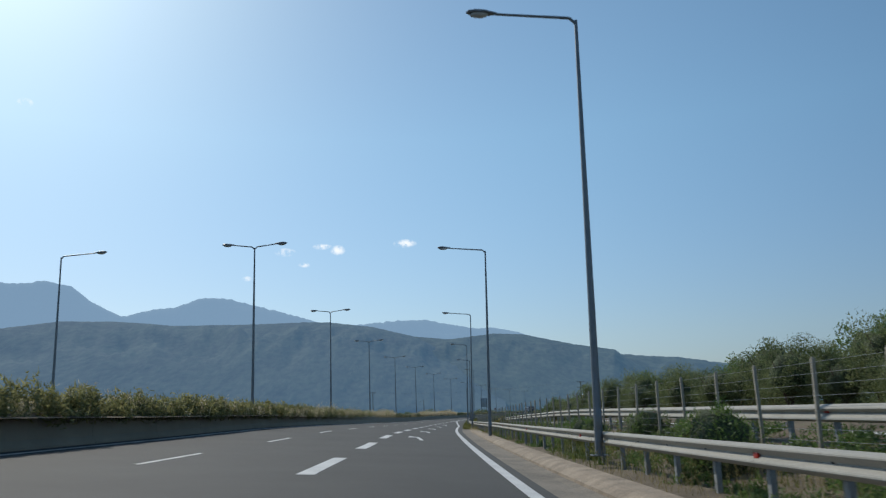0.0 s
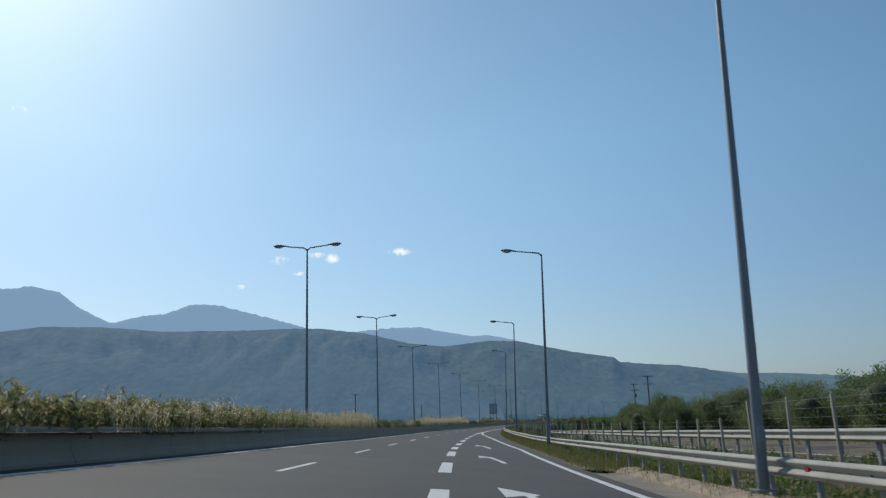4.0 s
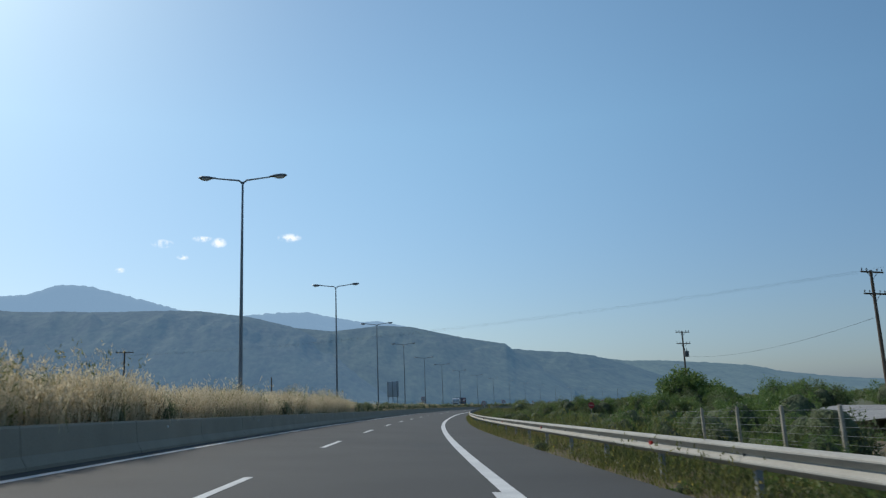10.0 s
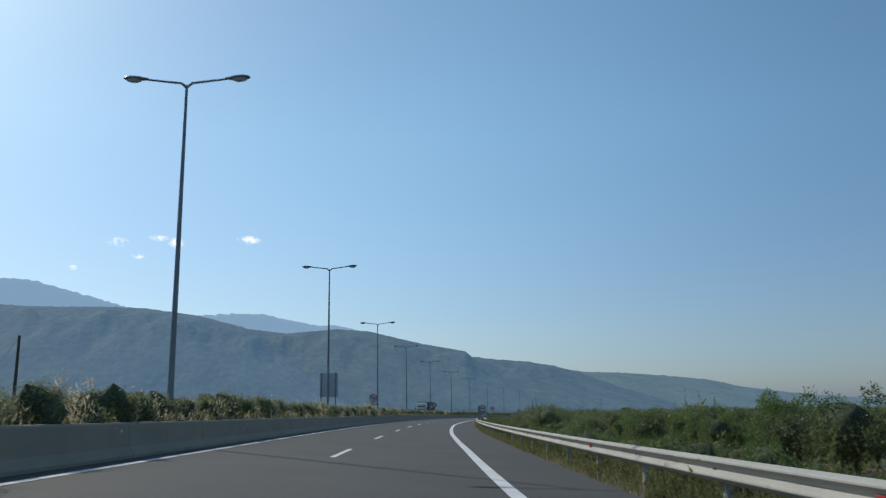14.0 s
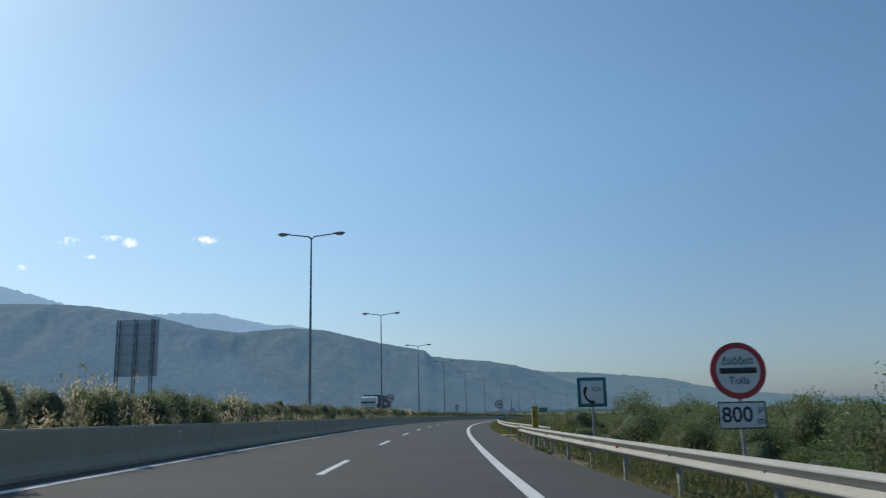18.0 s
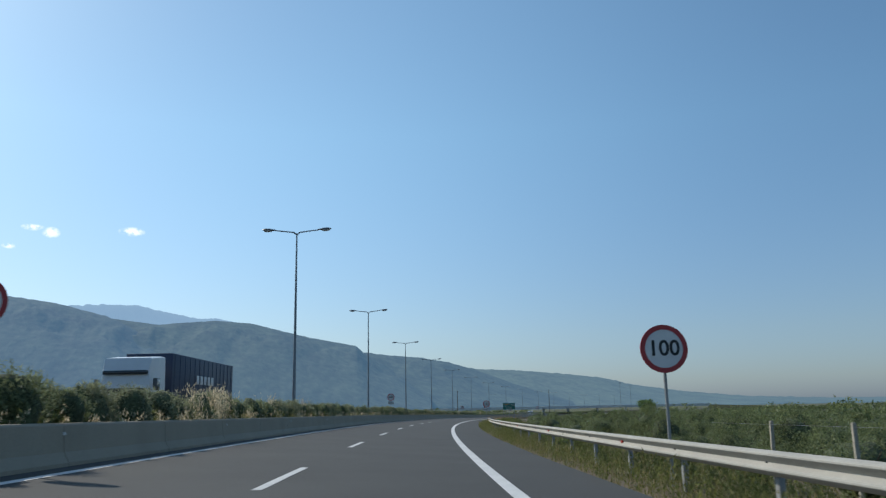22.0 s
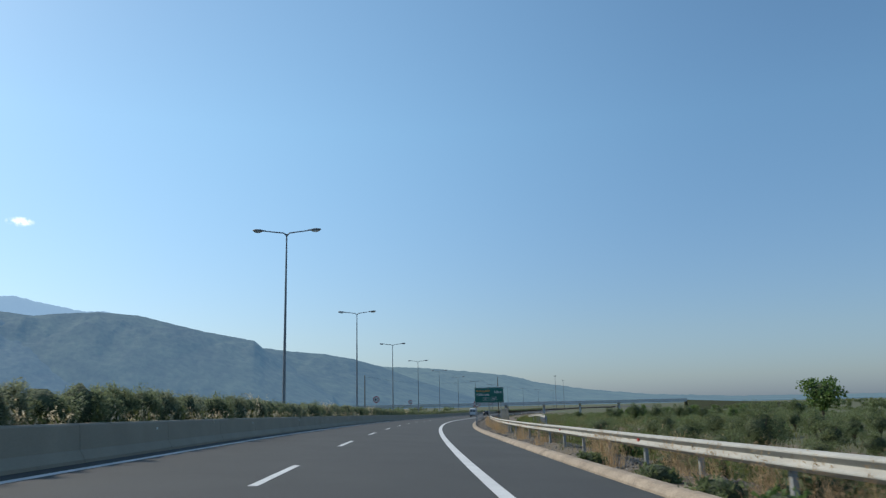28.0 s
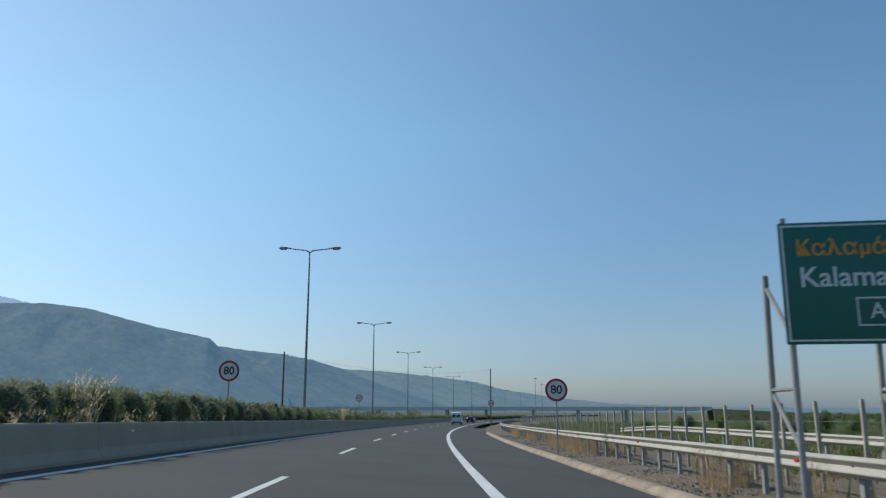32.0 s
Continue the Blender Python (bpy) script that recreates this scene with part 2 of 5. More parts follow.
ASPHALT = material("asphalt", (0.046, 0.0465, 0.0435), 0.85, vary=0.28, scale=0.35, fine=90, bump=0.35, dist=0.006)
PAINT = material("road_paint", (0.62, 0.62, 0.6), 0.7, vary=0.22, scale=1.2, fine=45, bump=0.2, dist=0.004)
CONCRETE = material("concrete", (0.305, 0.26, 0.195), 0.9, vary=0.13, scale=0.8, fine=30, bump=0.3)
GUTTER = material("stained_gutter", (0.21, 0.18, 0.14), 0.92, vary=0.45, scale=0.9, fine=18, bump=0.4)
KERBSTONE = material("weathered_concrete", (0.30, 0.24, 0.175), 0.92, vary=0.5, scale=1.4, fine=25, bump=0.5)
WHITE_PLATE = material("reflector_white", (0.6, 0.6, 0.58), 0.4, vary=0.15, bump=0)
ZINC = material("galvanised_steel", (0.27, 0.28, 0.275), 0.65, metal=0.15, vary=0.2, scale=1.5, fine=35, bump=0.1, dist=0.003)
RAIL = material("weathered_rail_steel", (0.40, 0.39, 0.35), 0.85, vary=0.16, scale=0.9, fine=26, bump=0.15, dist=0.004)
RAIL.node_tree.nodes["Principled BSDF"].inputs["Specular IOR Level"].default_value = 0.15
POLE = material("lamp_pole_steel", (0.20, 0.22, 0.24), 0.5, metal=0.5, vary=0.15, scale=2, fine=30, bump=0.05)
DARK = material("dark_housing", (0.07, 0.075, 0.08), 0.5, vary=0.2, bump=0.05)
GLASS = material("lamp_glass", (0.5, 0.52, 0.52), 0.15, vary=0.1, bump=0)
SOIL = material("dry_ground", (0.13, 0.115, 0.06), 0.95, vary=0.35, scale=0.05, fine=1.6, bump=0.6, dist=0.05, tint=(0.085, 0.105, 0.04))
VERGE = material("verge_soil", (0.14, 0.105, 0.066), 0.95, vary=0.45, scale=0.6, fine=11, bump=0.8, dist=0.05, tint=(0.21, 0.165, 0.105))
WOOD = material("weathered_post", (0.34, 0.28, 0.20), 0.85, vary=0.25, scale=2, fine=40, bump=0.3)
BARK = material("bark", (0.10, 0.075, 0.055), 0.95, vary=0.35, scale=4, fine=40, bump=0.6)
LEAF_OLEANDER = leaf_material("oleander_leaf", (0.062, 0.088, 0.032), (0.16, 0.2, 0.078))
LEAF_OLIVE = leaf_material("olive_leaf", (0.09, 0.12, 0.048), (0.245, 0.285, 0.125), 0.5)
LEAF_BRIGHT = leaf_material("bright_leaf", (0.075, 0.135, 0.034), (0.18, 0.26, 0.075))
STRAW_FIELD = leaf_material("field_straw", (0.17, 0.145, 0.06), (0.36, 0.30, 0.14), 0.45)
STRAW = leaf_material("dry_grass_straw", (0.44, 0.35, 0.205), (0.80, 0.70, 0.50), 0.5)
LEAF_MEDIAN = leaf_material("dusty_leaf", (0.135, 0.155, 0.085), (0.34, 0.36, 0.22), 0.5)
LEAF_HEDGE = leaf_material("hedge_leaf", (0.105, 0.13, 0.06), (0.29, 0.325, 0.17), 0.5)
LEAF_ROUGH = leaf_material("rough_growth", (0.13, 0.14, 0.05), (0.36, 0.34, 0.15), 0.55)
DRY_TUFT = leaf_material("reddish_straw", (0.36, 0.235, 0.12), (0.62, 0.44, 0.25), 0.5)
LEAF_DRY = leaf_material("dry_scrub", (0.20, 0.16, 0.075), (0.44, 0.36, 0.20), 0.55)
LEAF_YELLOW = leaf_material("yellowing_leaf", (0.17, 0.15, 0.04), (0.36, 0.30, 0.08), 0.5)
GREEN_GRASS = leaf_material("green_grass", (0.08, 0.10, 0.025), (0.21, 0.22, 0.07), 0.5)
# for the filler blobs: one tone like shaded leaves inside a crown
CORE = material("filler_core", (0.075, 0.095, 0.045), 0.95, vary=0.6, scale=2.5, fine=14, bump=1.0, dist=0.12)


# ---------------- building helpers ----------------
def from_lists(name, verts, faces, mat, parent=None, label=""):
    me = bpy.data.meshes.new(name)
    me.from_pydata(verts, [], faces)
    me.materials.append(mat)
    ob = new(name, me)
    if parent:
        ob.parent = parent
    if label:
        ob["label"] = label
    return ob


def part(name, bm, mat, parent=None, label="", flat=False):
    bmesh.ops.recalc_face_normals(bm, faces=bm.faces)
    me = bpy.data.meshes.new(name)
    bm.to_mesh(me)
    bm.free()
    me.materials.append(mat)
    if not flat:
        me.shade_smooth()
        me.set_sharp_from_angle(angle=radians(35))
    ob = new(name, me)
    if parent:
        ob.parent = parent
    if label:
        ob["label"] = label
    return ob


def box(bm, size, at=(0, 0, 0), bevel=0.0, rot=None):
    m = Matrix.Translation(at) @ (rot if rot else Matrix()) @ Matrix.Diagonal((*size, 1))
    vs = bmesh.ops.create_cube(bm, size=1, matrix=m)["verts"]
    if bevel:
        es = list({e for v in vs for e in v.link_edges})
        bmesh.ops.bevel(bm, geom=es, offset=bevel, segments=2, affect="EDGES", profile=0.5)
    return bm


def tube(bm, a, b, r0, r1=None, seg=10):
    a, b = Vector(a), Vector(b)
    d = b - a
    m = Matrix.Translation((a + b) / 2) @ d.to_track_quat("Z", "Y").to_matrix().to_4x4()
    bmesh.ops.create_cone(bm, cap_ends=True, segments=seg, radius1=r0, radius2=r0 if r1 is None else r1, depth=d.length, matrix=m)
    return bm


def empty(name, m=None):
    ob = new(name)
    ob.empty_display_size = 0.3
    if m is not None:
        ob.matrix_basis = m
    return ob


def sweep(name, profile, s0, s1, step, mat, offset=None, parent=None, label="", closed=False, base=None, ends=True):
    """A strip that follows the road: profile is (d, h) pairs, offset a function of s for d, base a height function."""
    n = max(2, int(round((s1 - s0) / step)) + 1)
    ss = np.linspace(s0, s1, n)
    verts, faces, k = [], [], len(profile)
    for s in ss:
        o = float(offset(s)) if offset else 0.0
        x, y, t = (float(np.interp(s, ROAD_S, a)) for a in (ROAD_X, ROAD_Y, ROAD_T))
        c, sn = math.cos(t), math.sin(t)
        for d, h in profile:
            z = float(base(s, d + o)) if base else float(road_z(s, d + o))
            verts.append((x + (d + o) * c, y - (d + o) * sn, z + h))
    for i in range(n - 1):
        for j in range(k if closed else k - 1):
            a, b = i * k + j, i * k + (j + 1) % k
            faces.append((a, b, b + k, a + k))
    if closed and ends:
        faces.append(tuple(range(k))[::-1])
        faces.append(tuple(range((n - 1) * k, n * k)))
    return from_lists(name, verts, faces, mat, parent, label)


# ---------------- ground, road ----------------
def ground_sheet():
    def ticks(a, b, lo, hi):
        fine = np.arange(lo, hi + 0.1, 5.0)
        return np.concatenate([np.linspace(a, lo - 60, 14), np.linspace(lo - 50, lo - 10, 4), fine, np.linspace(hi + 10, hi + 50, 4), np.linspace(hi + 60, b, 16)])
    xs, ys = ticks(-4800, 4800, -90, 420), ticks(-4800, 4800, -60, 900)
    gx, gy = np.meshgrid(xs, ys)
    px, py = gx.ravel(), gy.ravel()
    S, D = np.zeros(len(px)), np.zeros(len(px))
    for i in range(0, len(px), 2000):
        dx, dy = px[i:i + 2000, None] - ROAD_X[None], py[i:i + 2000, None] - ROAD_Y[None]
        k = np.argmin(dx * dx + dy * dy, axis=1)
        r = np.arange(len(k))
        t = ROAD_T[k]
        S[i:i + 2000] = ROAD_S[k]
        D[i:i + 2000] = dx[r, k] * np.cos(t) - dy[r, k] * np.sin(t)
        off = np.hypot(dx[r, k], dy[r, k])
        D[i:i + 2000] = np.where(off > np.abs(D[i:i + 2000]) + 5, off * np.sign(D[i:i + 2000] + 0.01), D[i:i + 2000])
    Z = land_z(S, D) - 0.55 * (1 - smooth(26, 33, np.abs(D - 3)))
    w, h = len(xs), len(ys)
    verts = list(zip(px.tolist(), py.tolist(), Z.tolist()))
    faces = [(j * w + i, j * w + i + 1, (j + 1) * w + i + 1, (j + 1) * w + i) for j in range(h - 1) for i in range(w - 1)]
    ob = from_lists("ground", verts, faces, SOIL)
    ob.data.shade_smooth()
    return tagged(ob, "dry olive-green plain reaching to the hills", "ground", kind="structure")


ground_sheet()
tagged(sweep("road", [(-11.2, 0), (-6, 0), (1.2, 0), (5, 0), (9, 0), (11.5, 0)], -200, 1300, 4, ASPHALT), "grey asphalt motorway carriageway curving gently", "road", kind="structure")
lay = sweep("road_shoulder", [(0, 0.0), (1, 0.0)], -200, 700, 4, ASPHALT)
me = lay.data
for i, s in enumerate(np.linspace(-200, 700, len(me.vertices) // 2)):
    me.vertices[2 * i].co = place(s, 11.45, -0.004)
    me.vertices[2 * i + 1].co = place(s, max(11.5, float(pave_d(s)) - 0.001), -0.004)
tagged(lay, "grey asphalt hard shoulder and merging lane", "road", kind="structure")


def verge_strip():
    ss = np.arange(-200, 1000, 2.0)
    rel = np.array([0.0, 0.5, 1.0, 1.6, 2.4, 3.5, 5, 7, 10, 14, 20])
    verts, faces, k = [], [], len(rel)
    for s in ss:
        p0 = float(verge_d(s))
        for r in rel:
            p = place(s, p0 + r + 0.01, 0)
            n = noise.noise(Vector((p.x * 0.6, p.y * 0.6, 0))) * 0.09 * min(1, r)
            verts.append((p.x, p.y, p.z + n + (0.03 if r > 0 else -0.01)))
    for i in range(len(ss) - 1):
        for j in range(k - 1):
            a = i * k + j
            faces.append((a, a + 1, a + 1 + k, a + k))
    ob = from_lists("verge", verts, faces, VERGE)
    ob.data.shade_smooth()
    tagged(ob, "bare dry verge sloping down beside the motorway", "verge", kind="structure")


verge_strip()


def line(name, dfun, s0, s1, width, label, step=4, lift=0.006):
    ob = sweep(name, [(-width / 2, lift), (width / 2, lift)], s0, s1, step, PAINT, offset=dfun)
    return tagged(ob, label, "road marking", kind="structure")


line("edge_line_median", left_d, -200, 1200, 0.2, "worn white solid line beside the median barrier")
line("edge_line_outer", edge_d, -200, 1200, 0.26, "broad white solid line along the outer edge", step=3)


def dash_run():
    """Broken lane line: 5 m strokes, spaced unevenly to fit the camera's view, each stroke a piece of its own."""
    base = empty("lane_line")
    tagged(base, "broken white line between the lanes", "road marking", kind="structure")
    for k in range(-6, 62):
        s = float(np.interp(k, [-6, 0, 5, 6, 9, 10, 13, 15, 20, 22, 26, 28, 30, 31, 34, 38, 40, 62], [-90, -4.3, 65.6, 80.4, 123.4, 138.2, 184.4, 215.1, 294, 325.7, 386.5, 416.7, 447.1, 462.6, 505.9, 565.9, 596.5, 926]))
        sweep("stroke", [(-0.075, 0.006), (0.075, 0.006)], s, s + 5.0, 2.5, PAINT, offset=dash_d, parent=base)
    wide = empty("merge_line")
    tagged(wide, "broad broken white line beside the merging lane", "road marking", kind="structure")
    for k in range(-4, 14):
        q = float(np.interp(k, [-4, 0, 6, 7, 9, 12, 14], [-69.0, -18.9, 57.0, 66.7, 86.2, 116.4, 137.0]))
        half = 3.2 if q < 60 else 2.4
        if q + half < 121:
            sweep("stroke", [(-0.19, 0.006), (0.19, 0.006)], q - half, q + half, 2.2, PAINT, offset=lambda u: np.interp(u, [-60, -20, 0, 70, 120], [9.15, 9.02, 8.8, 8.78, 9.2]), parent=wide)
    tagged(sweep("merge_nose", [(-0.2, 0.008), (0.2, 0.008)], 122.3, 141, 2, PAINT, offset=lambda q: np.interp(q, [122, 141], [9.1, 9.42])), "white painted nose where the merging lane ends", "road marking", kind="structure")


dash_run()

# ---------------- distant ridges ----------------
CENTRE = Vector((60, 450, 0))


def haze_glow_material(name, color, air, amount):
    """Wooded slopes far off: dark woods, paler scrub and bare rock, with the haze of the air put in as blue emission.
    """
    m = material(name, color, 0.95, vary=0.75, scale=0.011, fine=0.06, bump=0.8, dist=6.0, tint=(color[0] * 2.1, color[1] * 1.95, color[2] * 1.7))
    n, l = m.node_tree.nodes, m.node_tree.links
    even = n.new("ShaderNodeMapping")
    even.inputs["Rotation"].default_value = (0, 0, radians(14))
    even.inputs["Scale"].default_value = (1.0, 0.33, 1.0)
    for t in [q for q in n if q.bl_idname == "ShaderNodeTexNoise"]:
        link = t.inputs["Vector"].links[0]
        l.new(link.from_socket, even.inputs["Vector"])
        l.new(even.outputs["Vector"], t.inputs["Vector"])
    # painted haze: the slopes themselves emit this blue
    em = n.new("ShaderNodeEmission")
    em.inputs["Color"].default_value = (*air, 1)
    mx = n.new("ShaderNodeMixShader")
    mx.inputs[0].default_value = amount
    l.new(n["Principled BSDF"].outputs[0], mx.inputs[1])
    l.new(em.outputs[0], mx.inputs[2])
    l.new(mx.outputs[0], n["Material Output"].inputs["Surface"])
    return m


def ridge(name, radius, depth, crest, mat, label, rough, seed, lower=1.0):
    """A range of hills on an arc round the plain: crest is bearing and height."""
    bs, hs = zip(*crest)
    bb = np.arange(bs[0], bs[-1] + 0.01, 0.1)
    rows = 40
    verts, faces = [], []
    for b in bb:
        h0 = lower * float(np.interp(b, bs, hs))
        hm = h0 + rough * noise.fractal(Vector((b * 2.2, seed, 0)), 1.0, 2.0, 5) + 0.2 * rough * noise.noise(Vector((b * 23, seed, 5)))
        hm = max(hm, 2)
        for j in range(-3, rows):
            v = j / (rows - 1)
            r = radius - depth * v
            if j < 0:
                z = hm * (1 + 0.18 * v * 8 / 3 * 3)
            else:
                spur = noise.fractal(Vector((b * 0.33 + 1.5 * v, v * 3.2, seed + 9)), 0.9, 2.1, 4)
                z = min(h0 * (1 - v ** 1.4) * (1 + 0.22 * spur * math.sin(math.pi * v) ** 2), h0 * (1 - 0.35 * v)) + (hm - h0) * max(0, 1 - 7 * v)
                r += 60 * spur * math.sin(math.pi * v)
            if j == rows - 1:
                z = -30
            a = radians(b)
            verts.append((CENTRE.x + r * math.sin(a), CENTRE.y + r * math.cos(a), z))
    k = rows + 3
    for i in range(len(bb) - 1):
        for j in range(k - 1):
            a = i * k + j
            faces.append((a, a + 1, a + 1 + k, a + k))
    ob = from_lists(name, verts, faces, mat)
    ob.data.shade_smooth()
    return tagged(ob, label, "hills", kind="structure")


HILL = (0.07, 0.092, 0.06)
# second colour is the haze glow, the number its share of the surface
R_FAR = haze_glow_material("far_ridge", HILL, (0.255, 0.41, 0.60), 0.82)
R_N1 = haze_glow_material("near_ridge", HILL, (0.093, 0.19, 0.318), 0.57)
R_N2 = haze_glow_material("nearer_ridge", HILL, (0.088, 0.182, 0.298), 0.54)
R_N4 = haze_glow_material("low_ridge", HILL, (0.13, 0.235, 0.335), 0.56)
ridge("backdrop_peaks", 4600, 500, [(-60, 653), (-45, 714), (-33, 806), (-28.93, 816), (-27.5, 818), (-26.2, 840), (-24.5, 814), (-23.2, 728), (-21.1, 639), (-19, 686), (-17.5, 699), (-15.7, 760), (-13.9, 761), (-12.2, 726), (-9.6, 671), (-6.6, 598), (-5.3, 575), (-3.1, 591), (-1, 604), (1.3, 606), (3.5, 566), (5.6, 534), (6.5, 542), (8.7, 500), (10.4, 435), (14, 322)], R_FAR, "far mountain peaks coloured pale blue by haze glow", 7, 3, 0.965)
ridge("backdrop_ridge", 2800, 1300, [(-75, 300), (-50, 330), (-30.2, 338), (-26.7, 366), (-22.9, 370), (-18.9, 356), (-13, 363), (-8.5, 370), (-6.8, 368), (-3.4, 347), (-0.3, 308), (3, 230), (7, 90)], R_N1, "long wooded mountain ridge with blue-grey haze glow", 3, 11)
ridge("backdrop_shoulder", 3000, 1250, [(-6, 350), (-0.3, 328), (2.9, 309), (6.5, 326), (8.8, 318), (12.8, 267), (16.0, 236), (16.7, 205), (18.5, 150), (21, 60)], R_N2, "wooded hill with a steep shoulder and blue-grey haze glow", 3, 23)
ridge("backdrop_spur", 3300, 1100, [(11, 265), (16.5, 236), (18.3, 222), (20.6, 210), (22.5, 190), (24.4, 158), (27, 100), (31, 25)], R_N2, "wooded hill with blue-grey haze glow falling to the plain", 3, 31)
ridge("backdrop_low_hills", 4200, 900, [(18, 235), (23, 226), (24.7, 204), (27.5, 194), (31, 168), (33.4, 145), (35.3, 108), (38.6, 70), (42.5, 40), (48, 22), (60, 17), (90, 17), (120, 20)], R_N4, "low hills with haze glow at the end of the plain", 4, 47)

# ---------------- street lamps ----------------
LAMP_S = [0.0, 33.0, 66.5, 99.9, 133.0, 166.6, 200.7, 234.5, 269.6, 305.2, 342.6, 382.2, 422.6, 461.9, 501.8, 541.4, 581.6, 623.0, 665.3, 708.6]


def lamp_head(bm_h, bm_g, x, z, side):
    """A cobra-head lantern on the arm's end, pointing along x."""
    rings = [(0.0, 0.05, 0.045), (0.14, 0.085, 0.065), (0.35, 0.15, 0.10), (0.6, 0.16, 0.105), (0.78, 0.11, 0.075), (0.86, 0.03, 0.03)]
    prev = None
    for px, hw, hh in rings:
        ring = []
        for a in range(12):
            t = a / 12 * 2 * math.pi
            zz = math.sin(t) * hh
            ring.append(bm_h.verts.new((x + side * px, math.cos(t) * hw, z + (zz if zz > 0 else zz * 0.5) + 0.05 * px)))
        if prev:
            for a in range(12):
                bm_h.faces.new((prev[a], prev[(a + 1) % 12], ring[(a + 1) % 12], ring[a]))
        else:
            bm_h.faces.new(ring[::-1])
        prev = ring
    bm_h.faces.new(prev)
    bmesh.ops.create_uvsphere(bm_g, u_segments=12, v_segments=6, radius=1, matrix=Matrix.Translation((x + side * 0.5, 0, z - 0.02)) @ Matrix.Diagonal((0.27, 0.13, 0.09, 1)))


LANTERN = material("lantern_grey", (0.17, 0.19, 0.21), 0.45, vary=0.12, bump=0.03)


def street_lamp(sides, height, reach, label):
    base = empty("street_lamp")
    tagged(base, label, "street lamp", group="street lamps")
    bm = bmesh.new()
    tube(bm, (0, 0, 0), (0, 0, height - 0.12), 0.11, 0.046, 14)
    part("pole", bm, POLE, base)
    part("base_plate", box(bmesh.new(), (0.4, 0.4, 0.03), (0, 0, 0.015), 0.006), POLE, base)
    part("access_door", box(bmesh.new(), (0.14, 0.02, 0.5), (0, -0.122, 0.9), 0.005), POLE, base)
    for sd in sides:
        bm = bmesh.new()
        pts = [Vector((0, 0, height - 0.22)), Vector((sd * 0.18, 0, height - 0.05)), Vector((sd * (reach - 0.75), 0, height + 0.09))]
        tube(bm, pts[0], pts[1], 0.045, 0.042, 8)
        tube(bm, pts[1], pts[2], 0.042, 0.035, 8)
        part("arm", bm, POLE, base)
        bh, bg_ = bmesh.new(), bmesh.new()
        lamp_head(bh, bg_, sd * (reach - 0.8), height + 0.1, sd)
        head = part("lantern", bh, LANTERN, base, "grey lantern housing")
        part("lamp_bowl", bg_, GLASS, head, "clear lamp bowl")
    return base


twin = street_lamp((-1, 1), 12.1, 2.1, "tall steel lamp post with two lanterns in the median")
def sink(s):
    """How far a lamp here is lowered so that its lanterns fit the camera's view."""
    return -float(np.interp(s, [0, 63, 116, 285, 305, 325], [0.34, 0.24, 0.0, 0.0, 0.35, 0.0]))


def lamp_d(s):
    return float(np.interp(s, [60, 305, 342, 382, 422, 462, 500], [-0.08, -0.05, -0.25, -0.25, -0.15, -0.12, -0.05]))


twin.matrix_basis = stand(LAMP_S[0], -0.08, sink(0))
for s in LAMP_S[1:] + [-33.0, 752.0, 795.0, 838.0, 881.0, 924.0, 967.0, 1010.0]:
    copy_thing(twin, stand(s, lamp_d(s), sink(s)))
SINGLE = "tall steel lamp post with one lantern over the road"
single = street_lamp((-1,), 11.9, 3.0, SINGLE)
single.matrix_basis = stand(-31.0, 15.8, 0.3, lean=1.1)
for s, d, h, lean in ((-1.8, 14.88, -0.15, 1.1), (33.2, 14.68, 0.3, 1.4)):
    copy_thing(single, stand(s, d, h, lean=lean))
shorter = street_lamp((-1,), 11.9, 2.4, SINGLE)
shorter.matrix_basis = stand(65.3, 14.2, -0.1, lean=1.4)
copy_thing(shorter, stand(99.5, 13.85, -0.2, lean=1.6))
street_lamp((-1,), 11.9, 2.05, SINGLE).matrix_basis = stand(134.6, 12.95, -0.2, lean=2.2)
copy_thing(single, stand(0.8, -13.3, -0.95, 180))

# ---------------- median ----------------
def wall_d(s):
    return left_d(s) - 0.58


wall = empty("median_barrier")
tagged(wall, "grey cast concrete safety barrier along the median", "barrier", kind="structure")
PROFILE = [(0.0, 0.0), (0.0, 0.07), (-0.11, 0.26), (-0.15, 0.75), (-0.18, 0.79), (-0.34, 0.79), (-0.38, 0.75), (-0.38, 0.0)]
for k in range(0, 156):
    s = -96 + 6.0 * k
    rise = float(median_rise(s + 3))
    sweep("barrier_unit", [(d, h + rise if h > 0.3 else h) for d, h in PROFILE], s + 0.012, s + 6.0 - 0.012, 3, CONCRETE, offset=wall_d, parent=wall, closed=True)
bm = box(bmesh.new(), (0.02, 0.1, 0.06), (0, 0, 0), 0.006)
plate = part("reflector", bm, WHITE_PLATE, wall, "small white reflector")
for k in range(60):
    s = -60 + 12.5 * k
    p = place(s, float(wall_d(s)) - 0.125, 0.6 + float(median_rise(s)))
    o = plate
    if k:
        o = plate.copy()
        scene.collection.objects.link(o)
    o.matrix_basis = pose(p.x, p.y, p.z, 0, 0, turn(s))
tagged(sweep("median_soil", [(-1.35, 0.5), (-0.9, 0.62), (0.3, 0.68), (0.95, 0.6)], -200, 1200, 4, VERGE, base=lambda s, d: road_z(s, 0) + median_rise(s)), "earth bed between the two barriers", "soil", kind="structure")
tagged(sweep("far_barrier", [(-1.8, 0), (-1.8, 0.9), (-1.5, 0.9), (-1.3, 0.0)], -200, 1200, 4, CONCRETE, closed=True), "concrete barrier on the far side of the median", "barrier", kind="structure")


